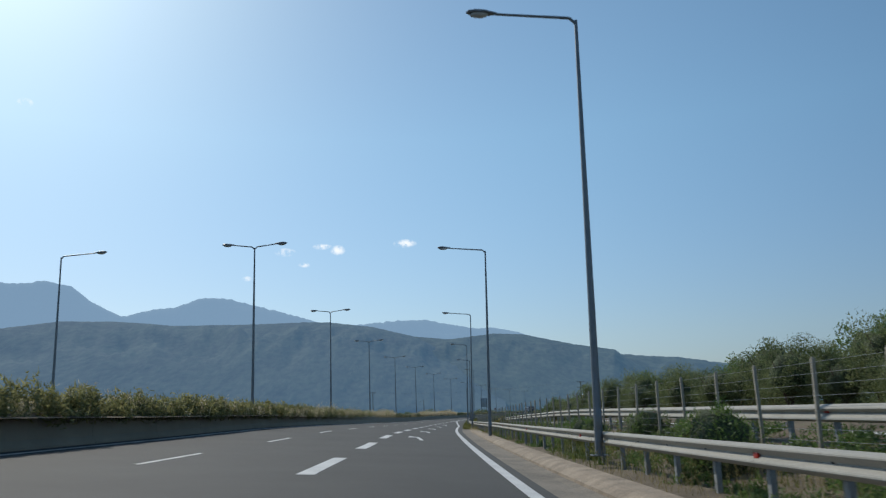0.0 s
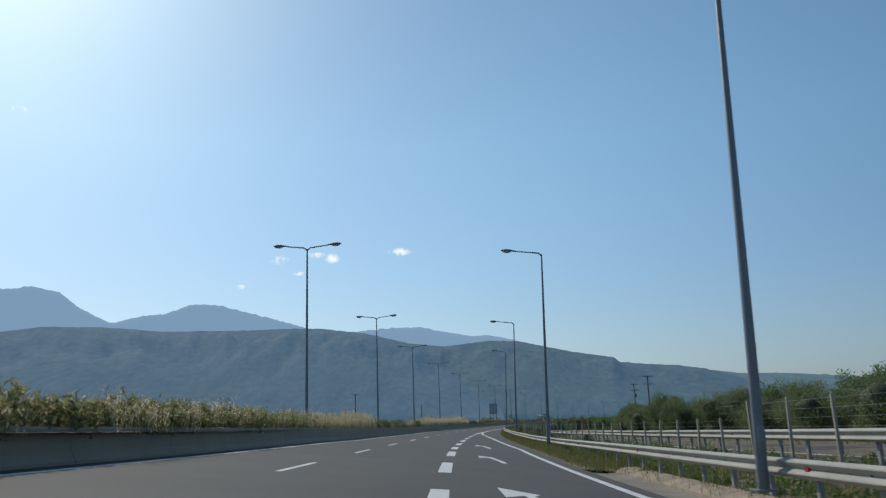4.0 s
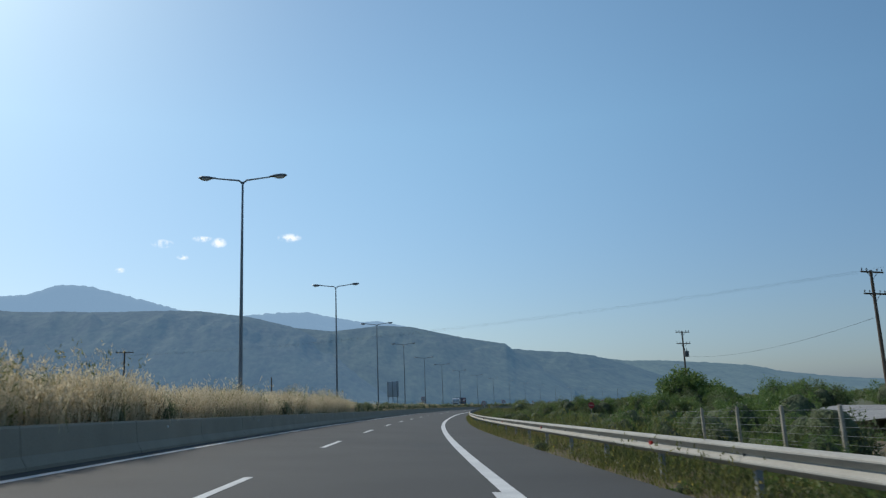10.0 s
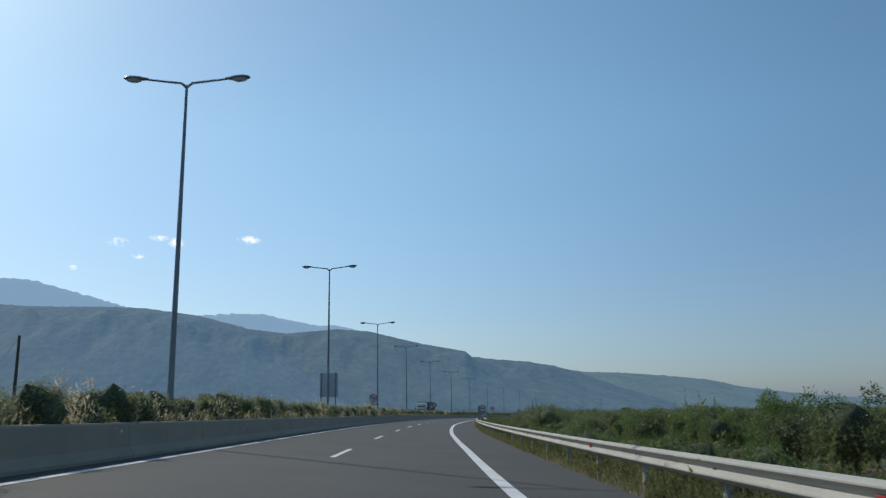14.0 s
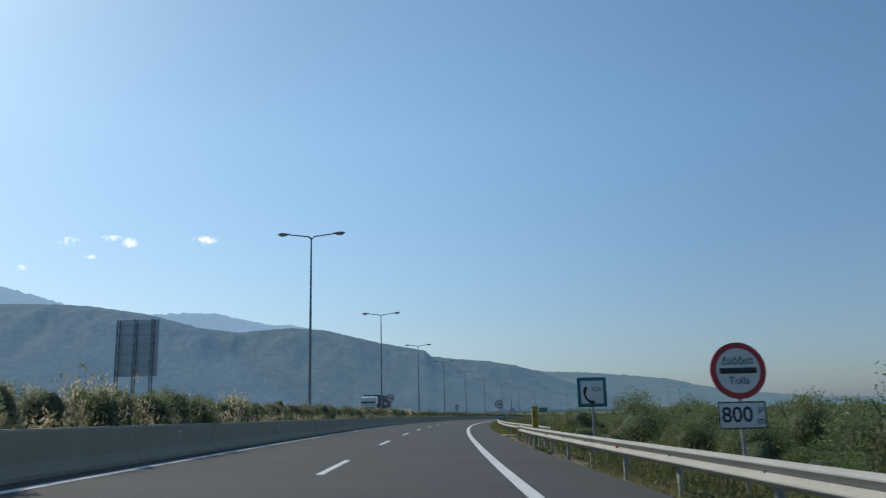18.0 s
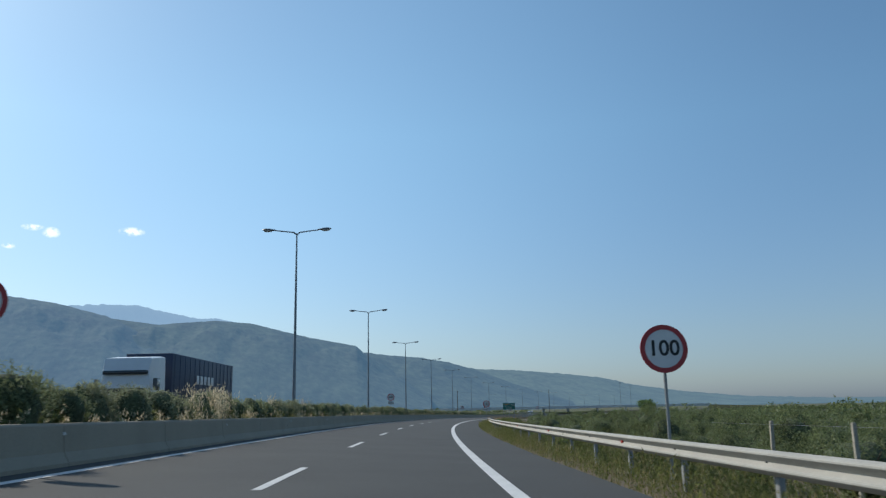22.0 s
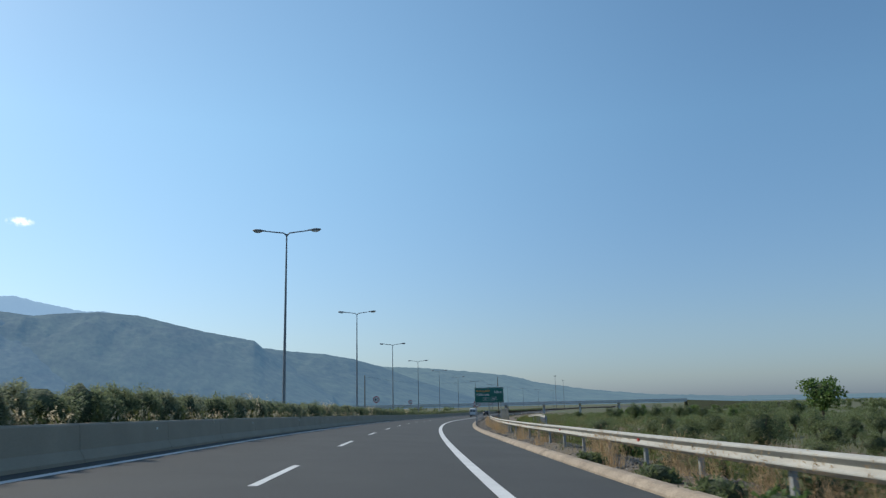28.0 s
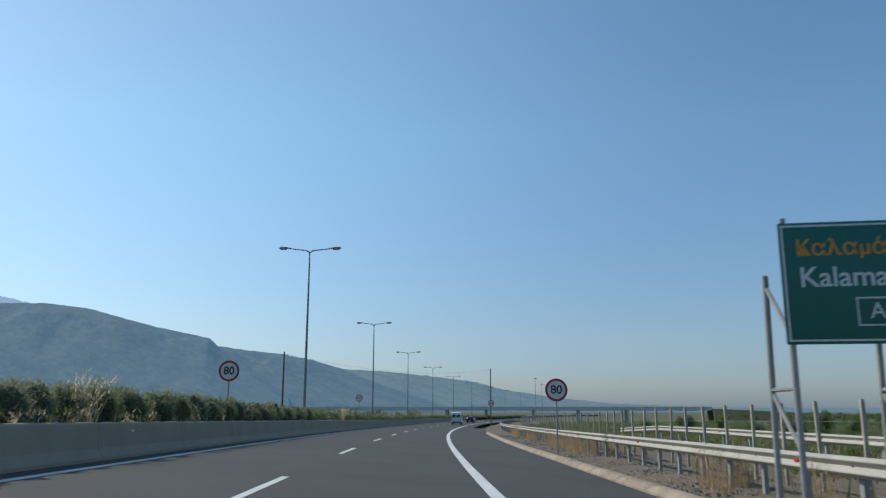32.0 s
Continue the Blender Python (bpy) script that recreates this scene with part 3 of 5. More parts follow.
# ---------------- guardrails ----------------
BEAM = [(0.0, 0.44), (-0.02, 0.447), (-0.09, 0.50), (-0.098, 0.512), (-0.096, 0.53), (-0.085, 0.548), (-0.014, 0.602), (-0.006, 0.612), (-0.012, 0.622), (-0.09, 0.69), (-0.1, 0.703), (-0.098, 0.722), (-0.085, 0.738), (-0.018, 0.764), (0.0, 0.768)]
BEAM = BEAM + [(d + 0.012, h) for d, h in BEAM[::-1]]
RED = material("red_reflector", (0.38, 0.03, 0.02), 0.3, vary=0.2, bump=0)


def guardrail(s0, s1, dfun, label, pitch=4.0, halves=2, base=None, lift=0.0):
    rail = empty("guardrail")
    tagged(rail, label, "guardrail")
    bm = box(bmesh.new(), (0.09, 0.13, 1.3), (0, 0, 0.05), 0.008)
    bmesh.ops.delete(bm, geom=[f for f in bm.faces if f.calc_center_median().x > 0.044], context="FACES_ONLY")
    post = part("post", bm, ZINC, rail)
    bm = box(bmesh.new(), (0.10, 0.14, 0.22), (-0.06, 0, 0.6), 0.01)
    block = part("spacer", bm, ZINC, rail)
    bm = box(bmesh.new(), (0.035, 0.15, 0.08), (-0.175, 0, 0.612), 0.006)
    bolt = part("bolt", tube(bmesh.new(), (-0.168, 0, 0.62), (-0.14, 0, 0.62), 0.018, 0.014, 8), DARK, rail)
    refl = part("reflector", bm, RED, rail, "red reflector")
    n = int((s1 - s0) / pitch)
    for i in range(n):
        s = s0 + i * pitch
        sweep("beam", [(d, h + lift) for d, h in BEAM], s, s + pitch + 0.12, pitch / 2 + 0.06, RAIL, offset=lambda q: dfun(q) + 0.004 * (i % 2), parent=rail, closed=True, base=base or rail_base)
        for j in range(halves):
            q = s + j * pitch / halves
            d = float(dfun(q)) + 0.14
            p = place(q, d)
            z = (float(base(q, d)) if base else float(rail_base(q, d))) + lift
            m = pose(p.x, p.y, z, 0, 0, turn(q))
            kinds = [post, block, bolt] + ([refl] if (i % 3 == 0 and j == 0) else [])
            for o in kinds:
                if i == 0 and j == 0:
                    o.matrix_basis = m
                else:
                    c = o.copy()
                    scene.collection.objects.link(c)
                    c.matrix_basis = m
    return rail


guardrail(-88, 60, rail_d, "galvanised two-wave steel guardrail above the kerb")
guardrail(60, 324, rail_d, "galvanised two-wave steel guardrail on posts along the verge", halves=1)
guardrail(324, 336, rail_d, "end stretch of the steel guardrail on close-set posts", halves=2)
guardrail(333, 549, lambda s: rail_d(s) + 1.25 * (1 - smooth(333, 352, s)), "galvanised two-wave steel guardrail above the sloping bank", halves=1)
guardrail(549, 801, rail_d, "galvanised two-wave steel guardrail on close-set posts")


def rail_terminal(s, d, h0, run):
    """The rail's end piece, bent down to the ground with a rounded nose."""
    verts, faces, n = [], [], len(BEAM)
    for i in range(9):
        u = i / 8
        z = float(rail_base(s, d)) - (h0 + 0.1) * smooth(0, 1, u)
        for dd, h in BEAM:
            p = place(s + run * u, d + 0.35 * u * u + dd)
            verts.append((p.x, p.y, z + h))
    for i in range(8):
        for j in range(n):
            a, b = i * n + j, i * n + (j + 1) % n
            faces.append((a, b, b + n, a + n))
    faces += [tuple(range(n))[::-1], tuple(range(8 * n, 9 * n))]
    tagged(from_lists("rail_end", verts, faces, RAIL), "bent-down end piece of the steel guardrail", "guardrail")


rail_terminal(336.05, float(rail_d(336)), 0.55, 4.2)


# ---------------- plants ----------------
def leaf_faces(rng, centres, outward, length, width, spread=0.8):
    """Small pointed leaves: one folded diamond each, as vertex and face arrays."""
    n = len(centres)
    d = outward + rng.normal(0, spread, (n, 3))
    d /= np.linalg.norm(d, axis=1)[:, None] + 1e-9
    u = np.cross(d, rng.normal(0, 1, (n, 3)))
    u /= np.linalg.norm(u, axis=1)[:, None] + 1e-9
    L = length * rng.uniform(0.6, 1.3, (n, 1))
    W = width * rng.uniform(0.7, 1.3, (n, 1))
    return np.stack([centres - d * L / 2 - u * W / 2, centres - d * L / 2 + u * W / 2, centres + d * L / 2], 1).reshape(-1, 3)


def leaf_mesh(name, v, mat, k=3):
    """A mesh of loose faces with k corners each."""
    me = bpy.data.meshes.new(name)
    n = len(v) // k
    me.vertices.add(len(v))
    me.vertices.foreach_set("co", v.astype(np.float32).ravel())
    me.loops.add(k * n)
    me.loops.foreach_set("vertex_index", np.arange(k * n, dtype=np.int32))
    me.polygons.add(n)
    me.polygons.foreach_set("loop_start", np.arange(0, k * n, k, dtype=np.int32))
    me.update()
    me.validate()
    me.materials.append(mat)
    return me


def clumps(rng, n, size, low=0.0):
    """Points on an uneven crown: lumps set about an ellipsoid, with leaves on each lump."""
    k = 28
    c = rng.normal(0, 1, (k, 3))
    c /= np.linalg.norm(c, axis=1)[:, None]
    c *= rng.uniform(0.4, 0.78, (k, 1))
    c[:, 2] = np.abs(c[:, 2]) * (1 - low) + low * c[:, 2]
    pick = rng.integers(0, k, n)
    o = rng.normal(0, 1, (n, 3))
    o /= np.linalg.norm(o, axis=1)[:, None]
    r = rng.uniform(0.2, 0.38, (k, 1))[pick] * rng.uniform(0.45, 1.12, (n, 1))
    p = c[pick] + o * r
    return p * np.array(size), o


# added solid blob that stops the view through the loose leaves
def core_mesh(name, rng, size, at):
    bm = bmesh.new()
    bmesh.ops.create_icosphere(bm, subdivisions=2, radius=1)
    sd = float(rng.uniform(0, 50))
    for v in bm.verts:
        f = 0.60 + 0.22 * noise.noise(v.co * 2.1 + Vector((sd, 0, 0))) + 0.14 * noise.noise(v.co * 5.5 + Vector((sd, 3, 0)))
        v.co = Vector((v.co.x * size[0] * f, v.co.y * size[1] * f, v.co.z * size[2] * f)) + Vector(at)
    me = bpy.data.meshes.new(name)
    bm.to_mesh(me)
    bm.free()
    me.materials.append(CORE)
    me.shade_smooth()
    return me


def make_shrub(seed, size, leaves, leaf, mat, label, name="shrub"):
    rng = np.random.default_rng(seed)
    base = empty(name)
    tagged(base, label, name.replace("_", " "))
    p, o = clumps(rng, leaves, size)
    p[:, 2] += size[2] * 0.12
    keep = p[:, 2] > 0.0
    v = leaf_faces(rng, p[keep], o[keep] + np.array([0, 0, 0.5]), leaf[0], leaf[1])
    new("foliage", leaf_mesh("foliage", v, mat)).parent = base
    # filler blob, enlarged to darken the bush and strengthen its shadow
    new("shrub_filler", core_mesh("shrub_filler", rng, (size[0] * 0.95, size[1] * 0.95, size[2] * 0.92), (0, 0, size[2] * 0.34))).parent = base
    return base


def make_tree(seed, height, crown, leaves, leaf, mat, label, trunk=0.14, fork=0.3, name="tree"):
    rng = np.random.default_rng(seed)
    base = empty(name)
    tagged(base, label, "tree")
    bm = bmesh.new()
    f = height * fork
    tube(bm, (0, 0, -0.4), (0.05, 0, f), trunk, trunk * 0.75, 9)
    for i in range(6):
        a = i * 1.047 + rng.uniform(-0.4, 0.4)
        e = Vector((math.cos(a) * crown * 0.5, math.sin(a) * crown * 0.5, height * rng.uniform(0.55, 0.74)))
        mid = Vector((e.x * 0.35, e.y * 0.35, f + (e.z - f) * 0.55))
        tube(bm, (0.05, 0, f * 0.9), mid, trunk * 0.5, trunk * 0.32, 7)
        tube(bm, mid, e, trunk * 0.32, trunk * 0.1, 6)
    part("trunk", bm, BARK, base)
    size = (crown, crown, (height - f) * 0.5)
    p, o = clumps(rng, leaves, size, 1.0)
    p[:, 2] += f + (height - f) * 0.46
    v = leaf_faces(rng, p, o + np.array([0, 0, 0.25]), leaf[0], leaf[1])
    new("crown", leaf_mesh("crown", v, mat)).parent = base
    new("crown_filler", core_mesh("crown_filler", rng, (crown * 0.72, crown * 0.72, (height - f) * 0.42), (0, 0, f + (height - f) * 0.45))).parent = base
    return base


def scatter(kinds, spots, group):
    """Copies of the kinds at (s, d, scale, h) spots, each turned its own way."""
    rng = random.Random(len(spots))
    used = set()
    for s, d, k, h in spots:
        i = rng.randrange(len(kinds))
        m = stand(s, d, h, rng.uniform(0, 360)) @ Matrix.Diagonal((k, k, k * rng.uniform(0.88, 1.12), 1))
        ob = kinds[i]
        if i in used:
            ob = copy_thing(ob, Matrix())
        used.add(i)
        ob.matrix_basis = m
        ob["group"] = group


def straw_share(s):
    """How thickly the tall dry grass stands in the median here."""
    base = float(np.interp(s, [-70, -10, 30, 62, 72, 94, 100, 133, 143, 200, 212, 250, 262, 300, 312, 335], [0.1, 0.2, 0.35, 0.5, 0.95, 0.8, 0.3, 0.35, 1.0, 1.0, 0.3, 0.3, 0.6, 0.6, 0.25, 0.1]))
    return base if s < 92 else base * min(1.0, max(0.12, 0.75 + 1.7 * noise.noise(Vector((s * 0.085, 5.5, 0)))))


rnd = random.Random(7)
hedge = [make_shrub(100 + i, (0.98, 0.85, 1.08), 6500, (0.095, 0.028), (LEAF_HEDGE, LEAF_MEDIAN)[i % 2], ("dusty dark green oleander bush planted in the median", "dusty grey-green oleander bush planted in the median")[i % 2], "oleander") for i in range(6)]
spots = []
s = 36.0
while s < 622 and len(spots) < 300:
    dry = s < 205
    gap = noise.noise(Vector((s * 0.09, 4.4, 0)))
    if not dry or (s > 70 and straw_share(s) < 0.5 and gap < 0.3):
        spots.append((s, rnd.uniform(0.0, 0.4), (rnd.uniform(0.84, 1.0) if s < 470 else rnd.uniform(0.98, 1.12) if s < 500 else rnd.uniform(0.86, 0.94)) * (0.9 if dry else 1.0), 0.66))
    s += rnd.uniform(1.8, 2.3) if 345 < s < 470 else rnd.uniform(1.3, 1.7) if s > 475 else rnd.uniform(1.5, 2.1)
scatter(hedge, spots, "median oleanders")


def hedge_rest(s0, s1, tall, step, mat, name, label):
    """Stretches of the hedge that stay far off or blurred, joined."""
    rng = np.random.default_rng(int(s0) + 500)
    out = []
    for s in np.arange(s0, s1, step):
        p, o = clumps(rng, 520, (0.95, 0.75, tall * rng.uniform(0.8, 1.15)))
        p = p[:, [1, 0, 2]] + np.array(place(s, rng.uniform(-0.2, 0.3), 0.66 + float(median_rise(s))))
        out.append(leaf_faces(rng, p, o + np.array([0, 0, 0.5]), 0.24, 0.06))
    tagged(new(name, leaf_mesh(name, np.concatenate(out), mat)), label, "hedge", kind="stuff")


hedge_rest(-75, 66, 1.1, 0.8, LEAF_ROUGH, "median_growth", "tangled olive-green and yellowish growth in the median")
hedge_rest(66, 208, 0.8, 0.8, LEAF_DRY, "median_scrub", "dry olive-brown scrub among tall grass in the median")
hedge_rest(620, 980, 1.0, 1.5, LEAF_HEDGE, "median_hedge", "dark green oleander hedge running on along the median")


def blades(name, spots, mat, heads=None, wide=0.009, head=(0.16, 0.035)):
    """Tall grass: spots of (s, d, h, height), each a thin blade, some with a feathery head."""
    rng = np.random.default_rng(len(spots))
    a = np.array(spots)
    n = len(a)
    p = places(a[:, 0], a[:, 1], a[:, 2])
    tall = a[:, 3:4]
    t0 = rng.uniform(0, 2 * math.pi, n)
    side = np.stack([np.cos(t0), np.sin(t0), np.zeros(n)], 1) * wide
    lean = np.stack([rng.normal(0, 0.2, n), rng.normal(0, 0.2, n), np.zeros(n)], 1) * tall
    t = p + np.array([0, 0, 1.0]) * tall + lean
    v = [np.stack([p - side, p + side, t], 1).reshape(-1, 3)]
    if heads:
        k = rng.random(n) < heads
        m = int(k.sum())
        for _ in range(5):
            q = t[k] + rng.normal(0, 0.06, (m, 3)) * np.array([0.8, 0.8, 1.6])
            u = (t - p)[k] / tall[k] + rng.normal(0, 0.3, (m, 3))
            v.append(leaf_faces(rng, q, u, head[0], head[1], 0.3))
    return new(name, leaf_mesh(name, np.concatenate(v), mat))


gs, gg = [], []
for _ in range(2900):
    s0 = rnd.uniform(-70, 335)
    thick = straw_share(s0)
    if rnd.random() > thick:
        continue
    big = (0.42 + 0.4 * thick) * (0.75 + 1.1 * max(0, noise.noise(Vector((s0 * 0.15, 3.1, 0))) + 0.6 * noise.noise(Vector((s0 * 0.6, 1.7, 0))))) * rnd.uniform(0.75, 1.3)
    big = min(big, 0.95) * float(np.interp(s0, [136, 148, 198, 210], [1.0, 1.5, 1.35, 1.05]))
    d0 = rnd.uniform(-0.7, 0.7)
    for _ in range(44):
        u = rnd.gauss(0, 0.2)
        (gg if rnd.random() < 0.42 else gs).append((s0 + u * 1.6, d0 + rnd.gauss(0, 0.16), 0.62 + float(median_rise(s0)), big * rnd.uniform(0.55, 1.5)))
for _ in range(900):
    s0, d0 = rnd.uniform(142, 206), rnd.uniform(-0.5, 0.75)
    big = 0.95 * rnd.uniform(0.8, 1.25) * (0.8 + 0.5 * noise.noise(Vector((s0 * 0.15, 3.1, 0))))
    for _ in range(36):
        gs.append((s0 + rnd.gauss(0, 0.3), d0 + rnd.gauss(0, 0.16), 0.62, big * rnd.uniform(0.6, 1.3)))
for _ in range(110):
    s0 = rnd.uniform(205, 640)
    if noise.noise(Vector((s0 * 0.15, 8.1, 0))) < (0.0 if s0 < 420 else 0.38):
        continue
    d0 = rnd.uniform(0.2, 0.85)
    for _ in range(40):
        gs.append((s0 + rnd.gauss(0, 0.22), d0 + rnd.gauss(0, 0.1), 0.62, rnd.uniform(0.5, 1.2)))
for _ in range(700):
    s0 = rnd.uniform(205, 600)
    for _ in range(16):
        (gg if rnd.random() < 0.6 else gs).append((s0 + rnd.gauss(0, 0.25), rnd.uniform(0.65, 1.0), 0.56, rnd.uniform(0.15, 0.45)))
tagged(blades("median_grass", gs, STRAW, 0.8, 0.008, (0.12, 0.026)), "tufts of tall dry straw-coloured grass in the median", "grass", kind="stuff")
tagged(blades("median_green_grass", gg, GREEN_GRASS, 0.2), "greenish grass among the dry tufts in the median", "grass", kind="stuff")

# ---------------- plants beside the road ----------------
bushes = [make_shrub(200 + i, (1.15, 1.15, 1.25 + 0.3 * (i % 3)), 4500, (0.11, 0.038), (LEAF_BRIGHT, LEAF_OLEANDER)[i % 2], ("fresh green bushy weed on the bank", "dark green shrub on the bank")[i % 2], "bush") for i in range(6)]
spots = []
rnd = random.Random(21)
while len(spots) < 215:
    s = rnd.uniform(150, 345)
    u = rnd.random() ** 1.25
    d = float(rail_d(s)) + 2.0 + 9.0 * u
    if 208 < s < 237 and abs(d - (8 + 0.44 * (s - 190))) < 1.7:
        continue
    spots.append((s, d, rnd.uniform(0.85, 1.2) * (0.8 + 0.55 * u), -0.1))
for _ in range(26):
    s = rnd.uniform(-62, -20)
    spots.append((s, float(rail_d(s)) + rnd.uniform(1.0, 2.8), rnd.uniform(0.5, 0.85), -0.05))
for _ in range(10):
    s = rnd.uniform(-20, 30)
    spots.append((s, float(rail_d(s)) + rnd.uniform(1.0, 2.8), rnd.uniform(0.25, 0.42), -0.05))
for _ in range(26):
    s = rnd.uniform(35, 145)
    spots.append((s, float(rail_d(s)) + rnd.uniform(1.2, 3.4), rnd.uniform(0.28, 0.55), 0.0))
scatter(bushes, spots, "bank shrubs")
low = [make_shrub(300 + i, (0.7, 0.7, 0.5), 750, (0.14, 0.06), (LEAF_BRIGHT, LEAF_OLIVE)[i % 2], ("low yellow-green weed by the kerb", "low grey-green shrub below the guardrail")[i % 2], "weed") for i in range(4)]
spots = []
for _ in range(120):
    s = rnd.uniform(345, 560)
    spots.append((s, float(rail_d(s)) + rnd.uniform(0.6, 5.5), rnd.uniform(0.6, 1.5), 0.0))
for s, d in ((503, 12.6), (505.5, 12.8), (509, 12.9), (497, 12.5), (515, 12.9)):
    spots.append((s, d, rnd.uniform(0.8, 1.0), 0.0))
for _ in range(95):
    s = rnd.uniform(46, 330)
    spots.append((s, float(rail_d(s)) + rnd.uniform(-0.25, 1.6), rnd.uniform(0.3, 0.62), -0.03))
scatter(low, spots, "low weeds")
dry_bush = make_shrub(350, (1.2, 0.9, 1.15), 1700, (0.2, 0.13), LEAF_YELLOW, "yellowing leafy shrub growing through the wire fence", "bush")
dry_bush.matrix_basis = stand(106.5, 16.3, 0.0)
copy_thing(dry_bush, stand(25.0, 17.4, 0.1, 70) @ Matrix.Diagonal((0.9, 0.9, 0.9, 1)))

olives = [make_tree(400 + i, 3.7 + 0.25 * (i % 3), 2.1, 6500, (0.115, 0.042), LEAF_OLIVE, "grey-green olive tree with a short gnarled trunk", 0.17, 0.12, "olive_tree") for i in range(5)]
olives_back = [make_tree(420 + i, 3.7 + 0.25 * (i % 3), 2.1, 4000, (0.15, 0.06), LEAF_OLIVE, "grey-green olive tree deeper in the orchard", 0.17, 0.12, "olive_tree") for i in range(4)]
spots, back_spots = [], []
for row in range(6):
    s = 300.0 + rnd.uniform(0, 3)
    while s < 566:
        d = 20.5 + row * 5.0 + rnd.uniform(-1.0, 1.0)
        if s < 556 or row > 1:
            (spots if row < 2 else back_spots).append((s + rnd.uniform(-1, 1), d, rnd.uniform(0.68, 1.2) * float(np.interp(s, [380, 430, 500, 560], [1.05, 0.9, 0.8, 0.58])), -0.1))
        s += 5.9
scatter(olives, spots, "olive orchard")
scatter(olives_back, back_spots[:200], "olive orchard")

tall = [make_tree(500 + i, 5.0, 2.6, 8000, (0.15, 0.055), (LEAF_OLIVE, LEAF_OLEANDER, LEAF_OLIVE)[i % 3], ("dense grey-green tree behind the fence", "dark green tree behind the fence", "tall grey-green olive behind the fence")[i % 3], 0.2, 0.06) for i in range(5)]
spots = []
for i in range(62):
    spots.append((-62 + 2.0 * i + rnd.uniform(-0.8, 0.8), rnd.uniform(27.5, 32), rnd.uniform(0.6, 0.86 if i < 26 else 0.98), -0.2))
for i in range(45):
    spots.append((62 + 2.0 * i + rnd.uniform(-0.8, 0.8), rnd.uniform(29, 35), rnd.uniform(0.6, 0.95), -0.2))
scatter(tall, spots, "roadside trees")
back_trees = [make_tree(520 + i, 5.0, 2.6, 5000, (0.2, 0.075), (LEAF_BRIGHT, LEAF_OLEANDER)[i % 2], ("dense green tree in the thicket", "dark green tree in the thicket")[i % 2], 0.2, 0.06) for i in range(4)]
spots = []
for _ in range(24):
    spots.append((rnd.uniform(-62, 60), rnd.uniform(31, 38), rnd.uniform(0.8, 1.05), 0.0))
for _ in range(36):
    spots.append((rnd.uniform(60, 150), rnd.uniform(31, 47), rnd.uniform(0.7, 1.0), 0.0))
for _ in range(44):
    spots.append((rnd.uniform(150, 222), rnd.uniform(41, 58), rnd.uniform(0.75, 1.05), 0.0))
for _ in range(70):
    q = rnd.uniform(206, 300)
    spots.append((q, rnd.uniform(25 if q > 238 else 31, 44), rnd.uniform(0.55, 0.85) * (1.14 if 226 < q < 262 else 1.0), 0.0))
for _ in range(9):
    spots.append((rnd.uniform(178, 228), rnd.uniform(29.5, 32.5), rnd.uniform(0.42, 0.6), 0.0))
for _ in range(26):
    spots.append((rnd.uniform(575, 720), rnd.uniform(34, 62), rnd.uniform(0.4, 0.6), 0.0))
scatter(back_trees, spots, "thicket trees")
fig = make_tree(601, 7.9, 4.1, 5200, (0.34, 0.22), LEAF_BRIGHT, "broad bright green leafy tree beside a utility pole", 0.2, 0.14)
fig.matrix_basis = stand(237, 40.2, 0)
copy_thing(fig, stand(242, 45.5, -0.2, 120) @ Matrix.Diagonal((0.85, 0.85, 0.8, 1)))
copy_thing(fig, stand(231, 43.5, -0.2, 250) @ Matrix.Diagonal((0.7, 0.7, 0.62, 1)))
wal = make_tree(602, 5.6, 2.6, 2000, (0.3, 0.2), LEAF_BRIGHT, "bright green tree standing out over the orchard", 0.2, 0.3)
wal.matrix_basis = stand(575, 48, -0.2)


def far_orchard():
    """Olive groves spread over the plain, joined."""
    rng = np.random.default_rng(77)
    out = []
    cs = []
    for _ in range(2600):
        s, d = rng.uniform(-60, 950), 34 + 360 * rng.random() ** 1.7
        if (296 < s < 566 and d < 46) or (s < 296 and d < 46 + 20 * (s > 130)) or (s > 545 and d < 85):
            continue
        cs.append((s, d, rng.uniform(1.5, 2.4) * (0.62 if s > 545 and d < 220 else 1.0)))
    for _ in range(500):
        cs.append((rng.uniform(-60, 950), -(26 + 250 * rng.random()), rng.uniform(1.6, 2.6)))
    for _ in range(900):
        q = rng.uniform(250, 1500)
        cs.append((q, rng.uniform(330, 1300), rng.uniform(2.2, 3.6)))
    for s, d, r in cs:
        p, o = clumps(rng, 200 if 0 < d < 200 else 80, (r * 1.15, r * 1.15, r * 0.95), 0.6)
        p = p + np.array(place(s, d, r * 1.05))
        k = 0.45 if 0 < d < 200 else 0.85 if d < 330 else 1.5
        out.append(leaf_faces(rng, p, o, k, k * 0.5, 0.5))
    ob = new("olive_grove", leaf_mesh("olive_grove", np.concatenate(out), LEAF_OLIVE))
    tagged(ob, "grey-green olive groves covering the plain", "olive grove", kind="stuff")


far_orchard()


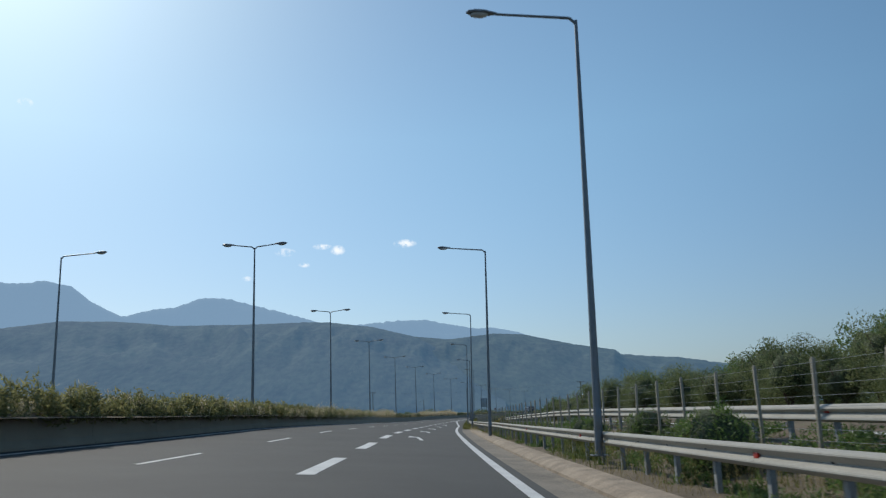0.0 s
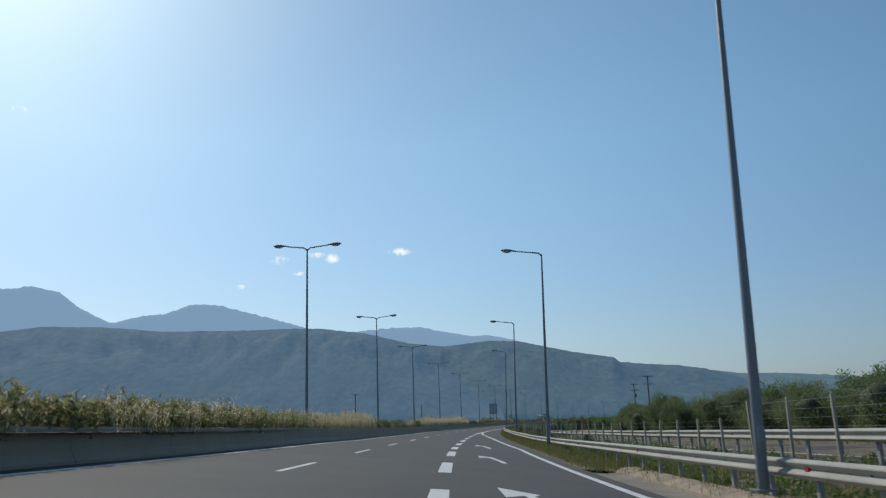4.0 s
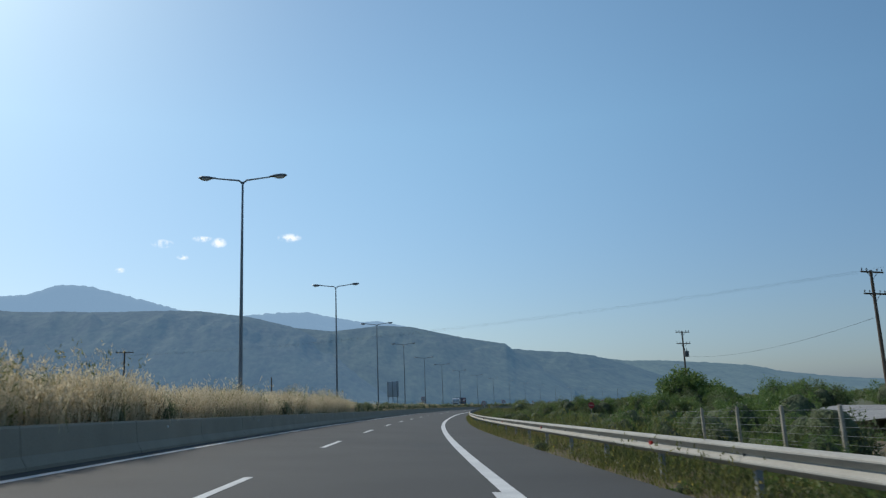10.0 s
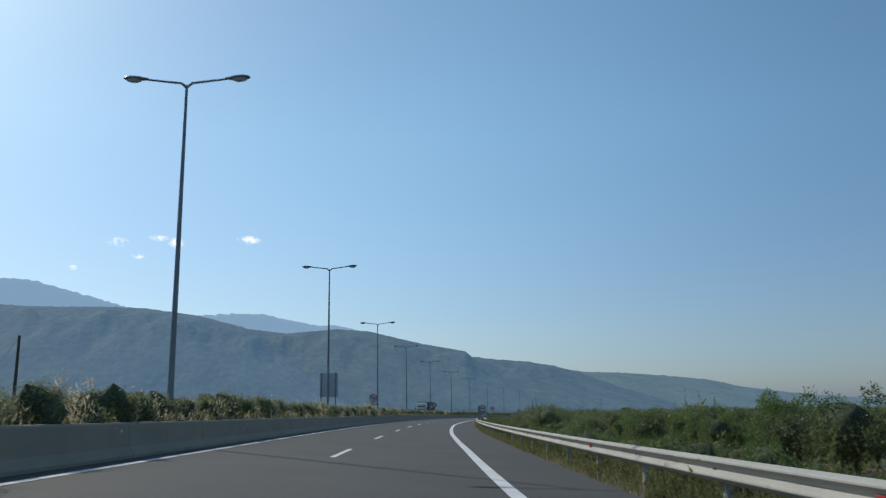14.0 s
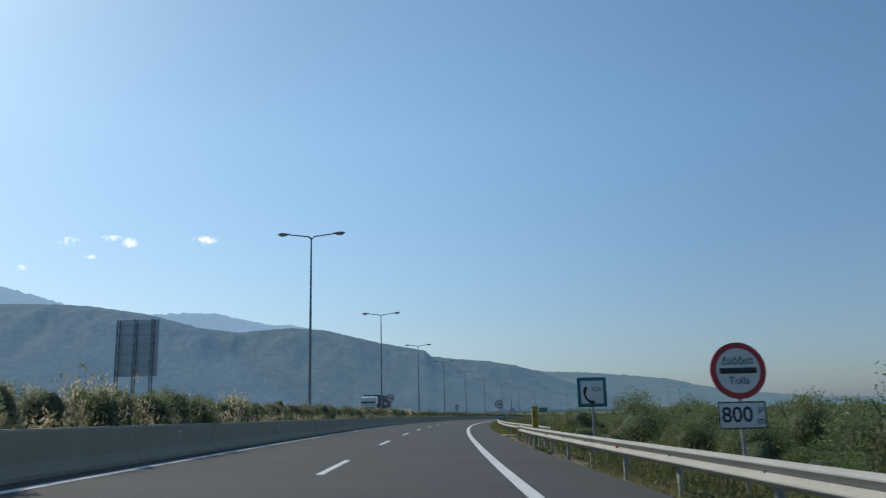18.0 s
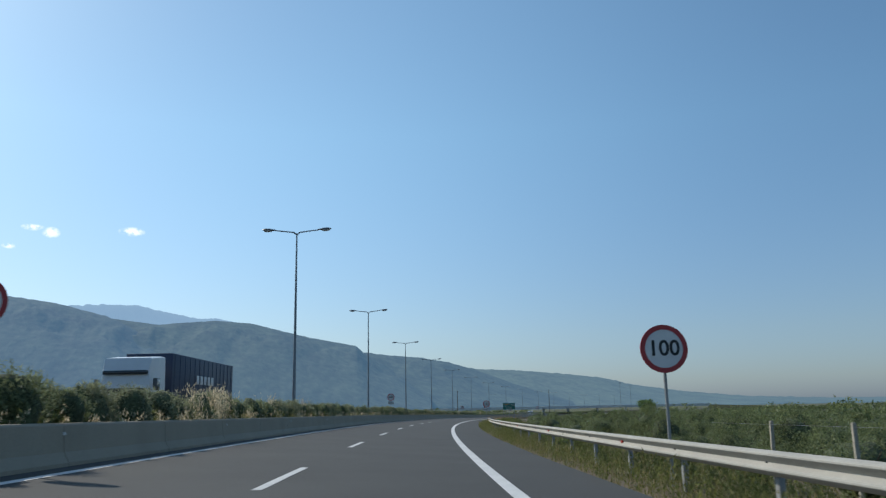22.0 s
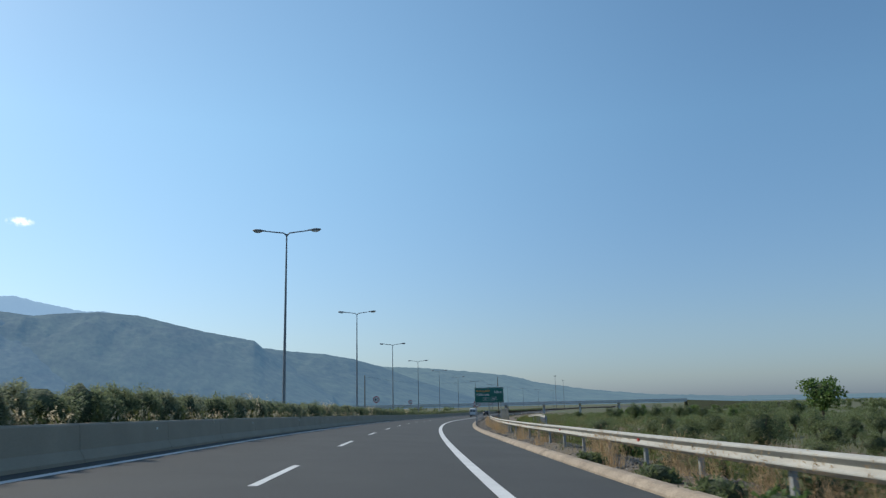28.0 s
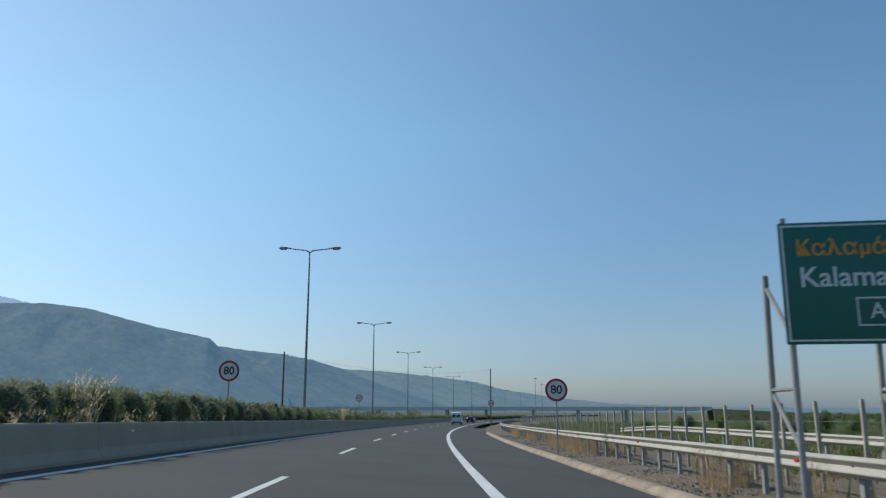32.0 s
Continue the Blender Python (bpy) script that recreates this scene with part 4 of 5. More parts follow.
def scrub(name, label, mat, count, area, size, leaf, n, seed):
    """Low rough growth over a stretch of ground, joined: area gives s and d ranges, d counted from the rail or the median."""
    rng = np.random.default_rng(seed)
    out = []
    s0, s1, d0, d1, from_rail = area
    for _ in range(count):
        s = rng.uniform(s0, s1)
        d = rng.uniform(d0, d1) + (float(rail_d(s)) if from_rail else 0.0)
        r = rng.uniform(*size)
        p, o = clumps(rng, n, (r * 1.2, r * 1.2, r))
        p = p + np.array(place(s, d, -0.05))
        out.append(leaf_faces(rng, p, o + np.array([0, 0, 0.5]), leaf[0], leaf[1]))
    tagged(new(name, leaf_mesh(name, np.concatenate(out), mat)), label, "scrub", kind="stuff")


scrub("fence_scrub", "green weeds and brambles along the fence", LEAF_BRIGHT, 330, (-66, 150, 0.7, 4.6, True), (0.3, 0.75), (0.11, 0.045), 330, 61)
scrub("kerb_weeds", "green weeds growing up behind the kerb", LEAF_BRIGHT, 520, (-66, 46, 0.0, 1.9, True), (0.14, 0.42), (0.1, 0.03), 190, 66)
scrub("bank_dry_scrub", "tall brown dried weeds among the bank shrubs", LEAF_DRY, 70, (276, 302, 3.0, 9.5, True), (0.5, 1.1), (0.16, 0.03), 420, 67)
scrub("field_scrub", "grey-green scrub over the rough field", LEAF_OLIVE, 1500, (556, 830, 24, 118, False), (0.5, 1.15), (0.19, 0.07), 220, 62)
scrub("field_brambles", "yellow-green brambles over the rough field", LEAF_BRIGHT, 150, (560, 760, 20, 60, False), (0.4, 1.0), (0.16, 0.07), 360, 63)
scrub("shed_scrub", "tall green weeds in front of the sheds", LEAF_BRIGHT, 48, (160, 232, 28, 34, False), (0.8, 1.45), (0.15, 0.06), 420, 64)
scrub("shed_dry_scrub", "tall dry yellow growth before the sheds", LEAF_YELLOW, 110, (170, 234, 24.5, 30, False), (0.35, 0.7), (0.2, 0.03), 260, 65)


def verge_grass():
    g1, g2, g3 = [], [], []
    r = random.Random(5)
    for _ in range(56000):
        s = r.uniform(-66, 660)
        p, e = float(pave_d(s)), float(rail_d(s))
        kerb = s < 45 or s > 488
        d = r.uniform(e - 0.5, e + 2.2) if kerb else p + 0.05 + abs(r.gauss(0, 0.55)) + r.random() * (e - p + 0.6)
        k = noise.noise(Vector((s * 0.13, d * 0.5, 2)))
        if k < -0.12 or (316 < s < 352 and r.random() < 0.8) or (s > 490 and r.random() < 0.82):
            continue
        h = r.uniform(0.12, 0.45) * (1 + k)
        green = noise.noise(Vector((s * 0.07, 9, d * 0.4))) + (0.3 if 45 < s < 150 else 0.0 if 150 < s < 330 else 0.15 if 330 < s < 488 else -0.25)
        (g2 if green > r.uniform(-0.3, 0.3) else g1).append((s, d, 0.0, h))
    for _ in range(85):
        s0 = r.uniform(490, 650)
        d0 = float(rail_d(s0)) + r.uniform(-0.7, 0.9)
        for _ in range(75):
            g3.append((s0 + r.gauss(0, 0.17), d0 + r.gauss(0, 0.14), 0.0, r.uniform(0.3, 0.85)))
    for _ in range(58000):
        s = r.uniform(46, 488)
        if 316 < s < 352 and r.random() < 0.85:
            continue
        p, e = float(pave_d(s)), float(rail_d(s))
        d = p + abs(r.gauss(0, 0.45)) + r.random() ** 1.5 * (e - p + 0.8)
        k = noise.noise(Vector((s * 0.3, d * 0.8, 6)))
        (g2 if r.random() < (0.72 if s < 150 else 0.5) else g1).append((s, d, 0.0, r.uniform(0.07, 0.3) * (1.1 + k)))
    stalks = []
    for _ in range(620):
        s0 = r.uniform(150, 545)
        d0 = float(rail_d(s0)) + r.uniform(1.6, 9.0)
        if 208 < s0 < 237 and abs(d0 - (8 + 0.44 * (s0 - 190))) < 1.7:
            continue
        tall = r.uniform(0.7, 1.45) if s0 < 345 else r.uniform(0.5, 0.9)
        for _ in range(30):
            stalks.append((s0 + r.gauss(0, 0.35), d0 + r.gauss(0, 0.35), 0.0, tall * r.uniform(0.6, 1.25)))
    tagged(blades("tall_weeds", stalks, GREEN_GRASS, 0.7, 0.016, (0.14, 0.035)), "upright green weed stalks on the bank", "weeds", kind="stuff")
    tagged(blades("verge_dry_grass", g1, STRAW_FIELD, 0.4, 0.006, (0.07, 0.016)), "sparse dry grass along the pavement edge", "grass", kind="stuff")
    tagged(blades("verge_green_grass", g2, GREEN_GRASS, 0.5, 0.008, (0.09, 0.03)), "green grass and weeds under the guardrail", "grass", kind="stuff")
    tagged(blades("reddish_tufts", g3, DRY_TUFT, 0.5, 0.006, (0.08, 0.014)), "bunches of reddish dry grass beside the kerb", "grass", kind="stuff")
    fl = []
    rng = np.random.default_rng(3)
    for _ in range(900):
        s = rng.uniform(55, 330)
        d = float(rail_d(s)) + rng.uniform(-0.6, 1.4)
        fl.append(np.array(place(s, d, rng.uniform(0.2, 0.55))))
    fl = np.array(fl)
    v = leaf_faces(rng, fl, np.tile([0, 0, 1.0], (len(fl), 1)), 0.035, 0.035, 0.6)
    YELLOW_PETAL = leaf_material("yellow_petal", (0.5, 0.38, 0.04), (0.62, 0.5, 0.1))
    tagged(new("wild_flowers", leaf_mesh("wild_flowers", v, YELLOW_PETAL)), "small yellow wild flowers in the verge", "flowers", kind="stuff")


verge_grass()


def loose_stones():
    """Broken stone lying on the bare ground under and behind the guardrail."""
    r = random.Random(44)
    verts, faces = [], []
    for _ in range(15000):
        s = r.uniform(470, 650)
        p = place(s, float(verge_d(s)) + 0.05 + abs(r.gauss(0, 2.2)), 0.02)
        k, n = r.uniform(0.012, 0.055), len(verts)
        a0 = r.uniform(0, 6.28)
        for i in range(5):
            a = a0 + i * 1.2566
            q = k * r.uniform(0.7, 1.3)
            verts.append((p.x + q * math.cos(a), p.y + q * math.sin(a), p.z - 0.03))
            verts.append((p.x + 0.6 * q * math.cos(a + 0.2), p.y + 0.6 * q * math.sin(a + 0.2), p.z + k * r.uniform(0.5, 1.0)))
        for i in range(5):
            a, b = n + 2 * i, n + 2 * ((i + 1) % 5)
            faces.append((a, b, b + 1, a + 1))
        faces.append(tuple(n + 2 * i + 1 for i in range(5)))
    m = material("loose_stone", (0.24, 0.215, 0.19), 0.95, vary=0.5, scale=2, fine=30, bump=0.4, random_by="island")
    tagged(from_lists("loose_stone", verts, faces, m), "broken grey stone lying on the bare verge", "stones", kind="stuff")


loose_stones()


def meadow():
    """Rough pasture between road, orchard and fences."""
    r = random.Random(15)
    green, dry = [], []
    for _ in range(70000):
        s = r.uniform(-66, 760)
        e = float(rail_d(s))
        d = e + 1.2 + 48 * r.random() ** 1.5
        if (490 < s < 670 and d < e + 6 and r.random() < 0.8) or (s < 150 and 19 < d < 26) or (s > 540 and 17.4 < d < 21.4):
            continue
        k = noise.noise(Vector((s * 0.05, d * 0.12, 7)))
        h = r.uniform(0.2, 0.6) * (1 + 0.8 * k) * 1.0
        (dry if k + r.uniform(-0.3, 0.3) > (-0.5 if 130 < s < 236 and d < 37 else -0.05 if 100 < s < 200 else 0.22) else green).append((s, d, 0.0, h))
    for _ in range(30000):
        s, d = r.uniform(560, 770), 21 + 46 * r.random() ** 1.3
        (dry if r.random() < 0.3 else green).append((s, d, 0.0, r.uniform(0.15, 0.5)))
    tagged(blades("pasture_grass", green, GREEN_GRASS, 0.1, 0.03), "rough green pasture grass beyond the verge", "grass", kind="stuff")
    tagged(blades("pasture_dry_grass", dry, STRAW_FIELD, 0.15, 0.025), "yellowing dry grass in the fields", "grass", kind="stuff")


meadow()

# ---------------- kerb and gutter ----------------
tagged(sweep("gutter", [(0.0, 0.004), (0.3, -0.03), (0.62, -0.05), (0.86, -0.03)], -110, 46, 2, GUTTER, offset=pave_d, base=lambda s, d: road_z(s, 13.95)), "stained concrete gutter beside the asphalt", "gutter", kind="structure")


def kerb(s0, s1, off, label, wide=1.0):
    base = empty("kerb")
    tagged(base, label, "kerb", kind="structure")
    prof = [(0.0, -0.2), (0.02, 0.03), (0.16, 0.12), (0.24, 0.145), (0.44, 0.15), (0.51, 0.11), (0.54, -0.2)]
    prof = [(d * wide, h) for d, h in prof]
    s = s0
    while s < s1:
        sweep("kerbstone", prof, s + 0.008, s + 1.992, 1.0, KERBSTONE, offset=lambda q: pave_d(q) + off, parent=base, closed=True, base=lambda q, d: road_z(q, 13.95 if q < 100 else d))
        s += 2.0


kerb(-90, 46, 0.84, "rounded weathered concrete kerb below the guardrail", 1.5)
kerb(489, 660, 0.02, "dusty concrete kerb along the pavement edge", 0.8)

# ---------------- fences ----------------
WIRE = material("fence_wire", (0.32, 0.33, 0.33), 0.5, metal=0.5, vary=0.1, bump=0)
CPOST = material("concrete_post", (0.33, 0.30, 0.24), 0.9, vary=0.3, scale=3, fine=30, bump=0.3)


def fence(s0, s1, dfun, tall, pitch, mat, label, wires=8, wide=0.11):
    f = empty("fence")
    tagged(f, label, "fence")
    r = random.Random(int(s0))
    bm = box(bmesh.new(), (wide, wide, tall + 0.5), (0, 0, tall / 2 - 0.25), 0.012)
    box(bm, (wide * 0.7, wide * 0.7, 0.03), (0, 0, tall + 0.012), 0.006)
    first = part("post", bm, mat, f)
    s, n = s0, 0
    while s < s1:
        m = stand(s, float(dfun(s)), 0, r.uniform(-6, 6), r.uniform(-1.5, 1.5), r.uniform(-1.5, 1.5))
        o = first if n == 0 else first.copy()
        if n:
            scene.collection.objects.link(o)
        o.matrix_basis = m
        s += pitch
        n += 1
    for k in range(wires):
        h = 0.15 + (tall - 0.22) * k / max(1, wires - 1)
        w = 0.0024
        sweep("wire", [(-w, h - w), (w, h - w), (w, h + w), (-w, h + w)], s0, s, 2.4, WIRE, offset=dfun, parent=f, closed=True, base=land_z)
    return f


fence(-80, 40, lambda s: rail_d(s) + np.interp(s, [-60, 0, 120], [2.4, 2.0, 1.6]), 1.95, 2.25, CPOST, "tall wire fence on square concrete posts along the side road", 10, 0.066)
fence(41.5, 150, lambda s: rail_d(s) + np.interp(s, [-60, 0, 107, 125, 178], [2.4, 2.0, 1.65, 2.6, 3.6]), 1.55, 2.25, CPOST, "wire fence on square concrete posts before the side road", 10, 0.066)
fence(150, 234, lambda s: np.interp(s, [150, 182, 234], [18.5, 23.6, 25.4]), 1.05, 5.2, WOOD, "low wire fence on pale weathered posts", 4)
fence(582, 668, lambda s: rail_d(s) + 1.7, 1.95, 1.9, CPOST, "tall wire fence on thin grey posts behind the sign", 6, 0.08)
fence(378, 398, lambda s: rail_d(s) + 4.5, 2.6, 4.4, CPOST, "remains of a fence with slender posts", 2, 0.09)

# ---------------- side road with its own guardrail ----------------
tagged(sweep("side_road", [(20.0, 0.03), (22.5, 0.03), (25.5, 0.03)], -120, 150, 4, ASPHALT, base=land_z), "grey asphalt side road behind the fence", "road", kind="structure")
tagged(sweep("side_road_line", [(20.4, 0.05), (20.52, 0.05)], -120, 150, 4, PAINT, base=land_z), "white edge line of the side road", "road marking", kind="structure")
guardrail(-84, 140, lambda s: 19.2 + 0 * s, "galvanised guardrail along the side road", base=land_z, lift=0.18)
guardrail(562, 630, lambda s: np.interp(s, [562, 575, 588, 612, 622, 630], [18.3, 19.9, 21.3, 22.8, 22.9, 22.2]), "bent old guardrail beside a gravel track", base=lambda s, d: np.interp(s, [562, 588, 622, 630], [-0.98, -1.12, -1.3, -1.6]), halves=1, pitch=4.0)
tagged(sweep("gravel_track", [(17.5, 0.05), (21.3, 0.06)], 540, 640, 4, VERGE, base=land_z), "bare gravel track beyond the guardrail", "track", kind="structure")

# ---------------- signs ----------------
WHITE = material("sign_white", (0.62, 0.63, 0.63), 0.45, vary=0.1, bump=0)
SIGN_RED = material("sign_red", (0.36, 0.025, 0.03), 0.45, vary=0.15, bump=0)
SIGN_GREEN = material("sign_green", (0.006, 0.12, 0.092), 0.45, vary=0.12, bump=0)
SIGN_TEAL = material("sign_teal", (0.01, 0.13, 0.15), 0.45, vary=0.12, bump=0)
BLACK = material("sign_black", (0.012, 0.012, 0.014), 0.5, vary=0.1, bump=0)
ORANGE = material("sign_orange", (0.65, 0.27, 0.02), 0.5, vary=0.1, bump=0)
YELLOW = material("sos_yellow", (0.33, 0.23, 0.02), 0.5, vary=0.2, scale=2, bump=0.05)
SIGN_BACK = material("sign_back_grey", (0.47, 0.52, 0.58), 0.7, metal=0.0, vary=0.15, bump=0.05)


def words(text, size, mat, parent, x, z, y, name="letter", align="CENTER", label="", bold=0.0):
    """Lettering on a sign: each character a piece of its own."""
    cu = bpy.data.curves.new("text", "FONT")
    cu.body, cu.size, cu.align_x, cu.align_y, cu.extrude, cu.offset = text, size, align, "CENTER", 0.002, bold * size
    tmp = bpy.data.objects.new("text", cu)
    scene.collection.objects.link(tmp)
    me = bpy.data.meshes.new_from_object(tmp)
    bpy.data.objects.remove(tmp)
    bm = bmesh.new()
    bm.from_mesh(me)
    left, groups = set(bm.faces), []
    while left:
        todo, island = [left.pop()], []
        while todo:
            f = todo.pop()
            island.append(f)
            for v in f.verts:
                for g in v.link_faces:
                    if g in left:
                        left.discard(g)
                        todo.append(g)
        xs = [v.co.x for f in island for v in f.verts]
        groups.append([min(xs), max(xs), island])
    groups.sort(key=lambda g: g[0])
    chars = []
    for g in groups:
        if chars and g[0] < chars[-1][1] - 0.03 * size:
            chars[-1] = [chars[-1][0], max(chars[-1][1], g[1]), chars[-1][2] + g[2]]
        else:
            chars.append(g)
    for g in chars:
        index, verts, faces = {}, [], []
        for f in g[2]:
            for v in f.verts:
                if v not in index:
                    index[v] = len(verts)
                    verts.append(tuple(v.co))
            faces.append(tuple(index[v] for v in f.verts))
        ob = from_lists(name, verts, faces, mat, parent, label)
        ob.matrix_basis = pose(x, y, z, 90, 0, 0)
    bm.free()


def disc(r, y0, y1, z, seg=40, x=0.0):
    bm = bmesh.new()
    tube(bm, (x, y0, z), (x, y1, z), r, r, seg)
    return bm


def ring(r0, r1, y0, y1, z, seg=44):
    bm = bmesh.new()
    a = []
    for i in range(seg):
        t = 2 * math.pi * i / seg
        a.append([bm.verts.new((math.cos(t) * r, y, z + math.sin(t) * r)) for r, y in ((r0, y0), (r1, y0), (r1, y1), (r0, y1))])
    for i in range(seg):
        p, q = a[i], a[(i + 1) % seg]
        for j in range(4):
            bm.faces.new((p[j], p[(j + 1) % 4], q[(j + 1) % 4], q[j]))
    return bm


def round_sign(r, z, foot, label, kind, plate=None):
    """A round sign on a tube, facing the traffic. z: height of its middle; foot: how deep the post goes."""
    base = empty("traffic_sign")
    tagged(base, label, "traffic sign", group="round traffic signs")
    bm = bmesh.new()
    tube(bm, (0, 0, -foot), (0, 0, z + r * 0.7), 0.032, 0.032, 10)
    part("post", bm, ZINC, base)
    part("panel", disc(r, -0.062, -0.042, z), WHITE, base, "white sign face")
    part("rim", ring(r * 0.80, r * 1.005, -0.068, -0.040, z), SIGN_RED, base, "red rim")
    if kind.isdigit():
        words(kind, r * (0.9 if len(kind) == 3 else 1.05), BLACK, base, 0, z, -0.066, "digit", bold=0.018)
    elif kind == "tolls":
        part("bar", box(bmesh.new(), (r * 1.32, 0.006, r * 0.2), (0, -0.066, z), 0.01), BLACK, base, "black bar")
        words("Διόδια", r * 0.38, BLACK, base, 0, z + r * 0.34, -0.066)
        words("Tolls", r * 0.38, BLACK, base, 0, z - r * 0.36, -0.066)
    elif kind == "pass":
        for x, m in ((-0.28, SIGN_RED), (0.28, BLACK)):
            bm = box(bmesh.new(), (r * 0.46, 0.006, r * 0.2), (x * r, -0.066, z), 0.004)
            part("car_mark", bm, m, base)
            part("car_top_mark", box(bmesh.new(), (r * 0.28, 0.006, r * 0.14), (x * r, -0.067, z + r * 0.15), 0.004), m, base)
    if plate:
        zp = z - r - 0.25
        part("plate", box(bmesh.new(), (0.76, 0.018, 0.42), (0, -0.05, zp), 0.01), WHITE, base, "white distance plate")
        for sx, sz, x, zz in ((0.76, 0.02, 0, 0.2), (0.76, 0.02, 0, -0.2), (0.02, 0.42, 0.37, 0), (0.02, 0.42, -0.37, 0)):
            part("plate_edge", box(bmesh.new(), (sx, 0.006, sz), (x, -0.062, zp + zz)), BLACK, base)
        words(plate, 0.33, BLACK, base, -0.08, zp, -0.062, "digit", bold=0.012)
        words("μ", 0.17, BLACK, base, 0.29, zp + 0.1, -0.062)
        words("m", 0.17, BLACK, base, 0.29, zp - 0.09, -0.062)
    return base


def set_at(ob, s, d, lift=0.0, yaw=0.0):
    p = place(s, d)
    ob.matrix_basis = pose(p.x, p.y, float(road_z(s, min(d, 13.6))) + lift, 0, 0, turn(s) + yaw)
    return ob


set_at(round_sign(0.44, 2.0, 2.2, "round white tolls sign with a red rim above an 800 plate", "tolls", "800"), 306.6, 12.55)
set_at(round_sign(0.47, 2.8, 2.0, "round white tolls sign standing in the median hedge", "tolls", "800"), 305.6, -0.6)
set_at(round_sign(0.47, 2.58, 2.4, "round speed limit sign for 100 beside the guardrail", "100"), 389.9, 12.75)
set_at(round_sign(0.46, 2.95, 2.4, "round speed limit sign for 100 standing in the median hedge", "100"), 389.1, -0.12)
set_at(round_sign(0.47, 2.64, 2.6, "round tolls sign with a 600 plate on the bank", "tolls", "600"), 485.8, 12.9)
set_at(round_sign(0.47, 3.1, 2.4, "round tolls sign with a 600 plate in the median hedge", "tolls", "600"), 482.1, 0.1)
set_at(round_sign(0.46, 2.67, 2.6, "round speed limit sign for 80 in front of the fence", "80"), 603.0, 13.55)
set_at(round_sign(0.46, 2.88, 2.4, "round speed limit sign for 80 standing in the median hedge", "80"), 606.0, -0.6)
set_at(round_sign(0.46, 3.4, 2.6, "round no overtaking sign in the median", "pass"), 676.0, -3.2)
set_at(round_sign(0.46, 3.9, 3.2, "round no overtaking sign beside the guardrail", "pass"), 694.1, 14.4)


def sos_sign():
    base = empty("emergency_phone_sign")
    tagged(base, "square teal and white emergency phone sign on a steel post", "traffic sign")
    bm = bmesh.new()
    tube(bm, (0, 0, -2.2), (0, 0, 2.3), 0.032, 0.032, 10)
    part("post", bm, ZINC, base)
    part("panel", box(bmesh.new(), (0.86, 0.02, 0.86), (0, -0.05, 1.98), 0.02), SIGN_TEAL, base, "teal panel")
    part("inset", box(bmesh.new(), (0.66, 0.006, 0.66), (0, -0.063, 1.98), 0.002), WHITE, base, "white field")
    bm = bmesh.new()
    for k in range(7):
        a = radians(150 + k * 20)
        box(bm, (0.09 if k in (0, 1, 5, 6) else 0.06, 0.008, 0.1), (0.02 + 0.24 * math.cos(a), -0.068, 1.96 + 0.27 * math.sin(a)), 0.003, Matrix.Rotation(-a, 4, "Y"))
    part("handset", bm, BLACK, base, "black handset symbol")
    words("SOS", 0.17, BLACK, base, 0.13, 2.06, -0.068)
    set_at(base, 317.8, 12.4)
    pil = empty("emergency_phone")
    tagged(pil, "tall yellow emergency phone pillar behind the guardrail", "emergency phone")
    part("body", box(bmesh.new(), (0.3, 0.3, 2.1), (0, 0, 0.75), 0.03), YELLOW, pil)
    part("cap", box(bmesh.new(), (0.33, 0.33, 0.06), (0, 0, 1.83), 0.02), YELLOW, pil)
    for k, c in enumerate("SOS"):
        words(c, 0.16, BLACK, pil, 0, 1.1 - 0.19 * k, -0.154)
    bm = bmesh.new()
    for k in range(6):
        a = radians(120 + k * 24)
        box(bm, (0.05, 0.006, 0.07), (0.04 + 0.11 * math.cos(a), -0.153, 1.45 + 0.13 * math.sin(a)), 0.002, Matrix.Rotation(-a, 4, "Y"))
    part("handset_mark", bm, BLACK, pil)
    set_at(pil, 334.4, 12.52, -0.1)
    slab = part("plinth", box(bmesh.new(), (1.6, 3.2, 0.25), (0, 0, 0), 0.02), KERBSTONE)
    tagged(slab, "flat concrete plinth round the emergency phone", "concrete slab")
    set_at(slab, 348.5, 12.35, -0.1)


sos_sign()


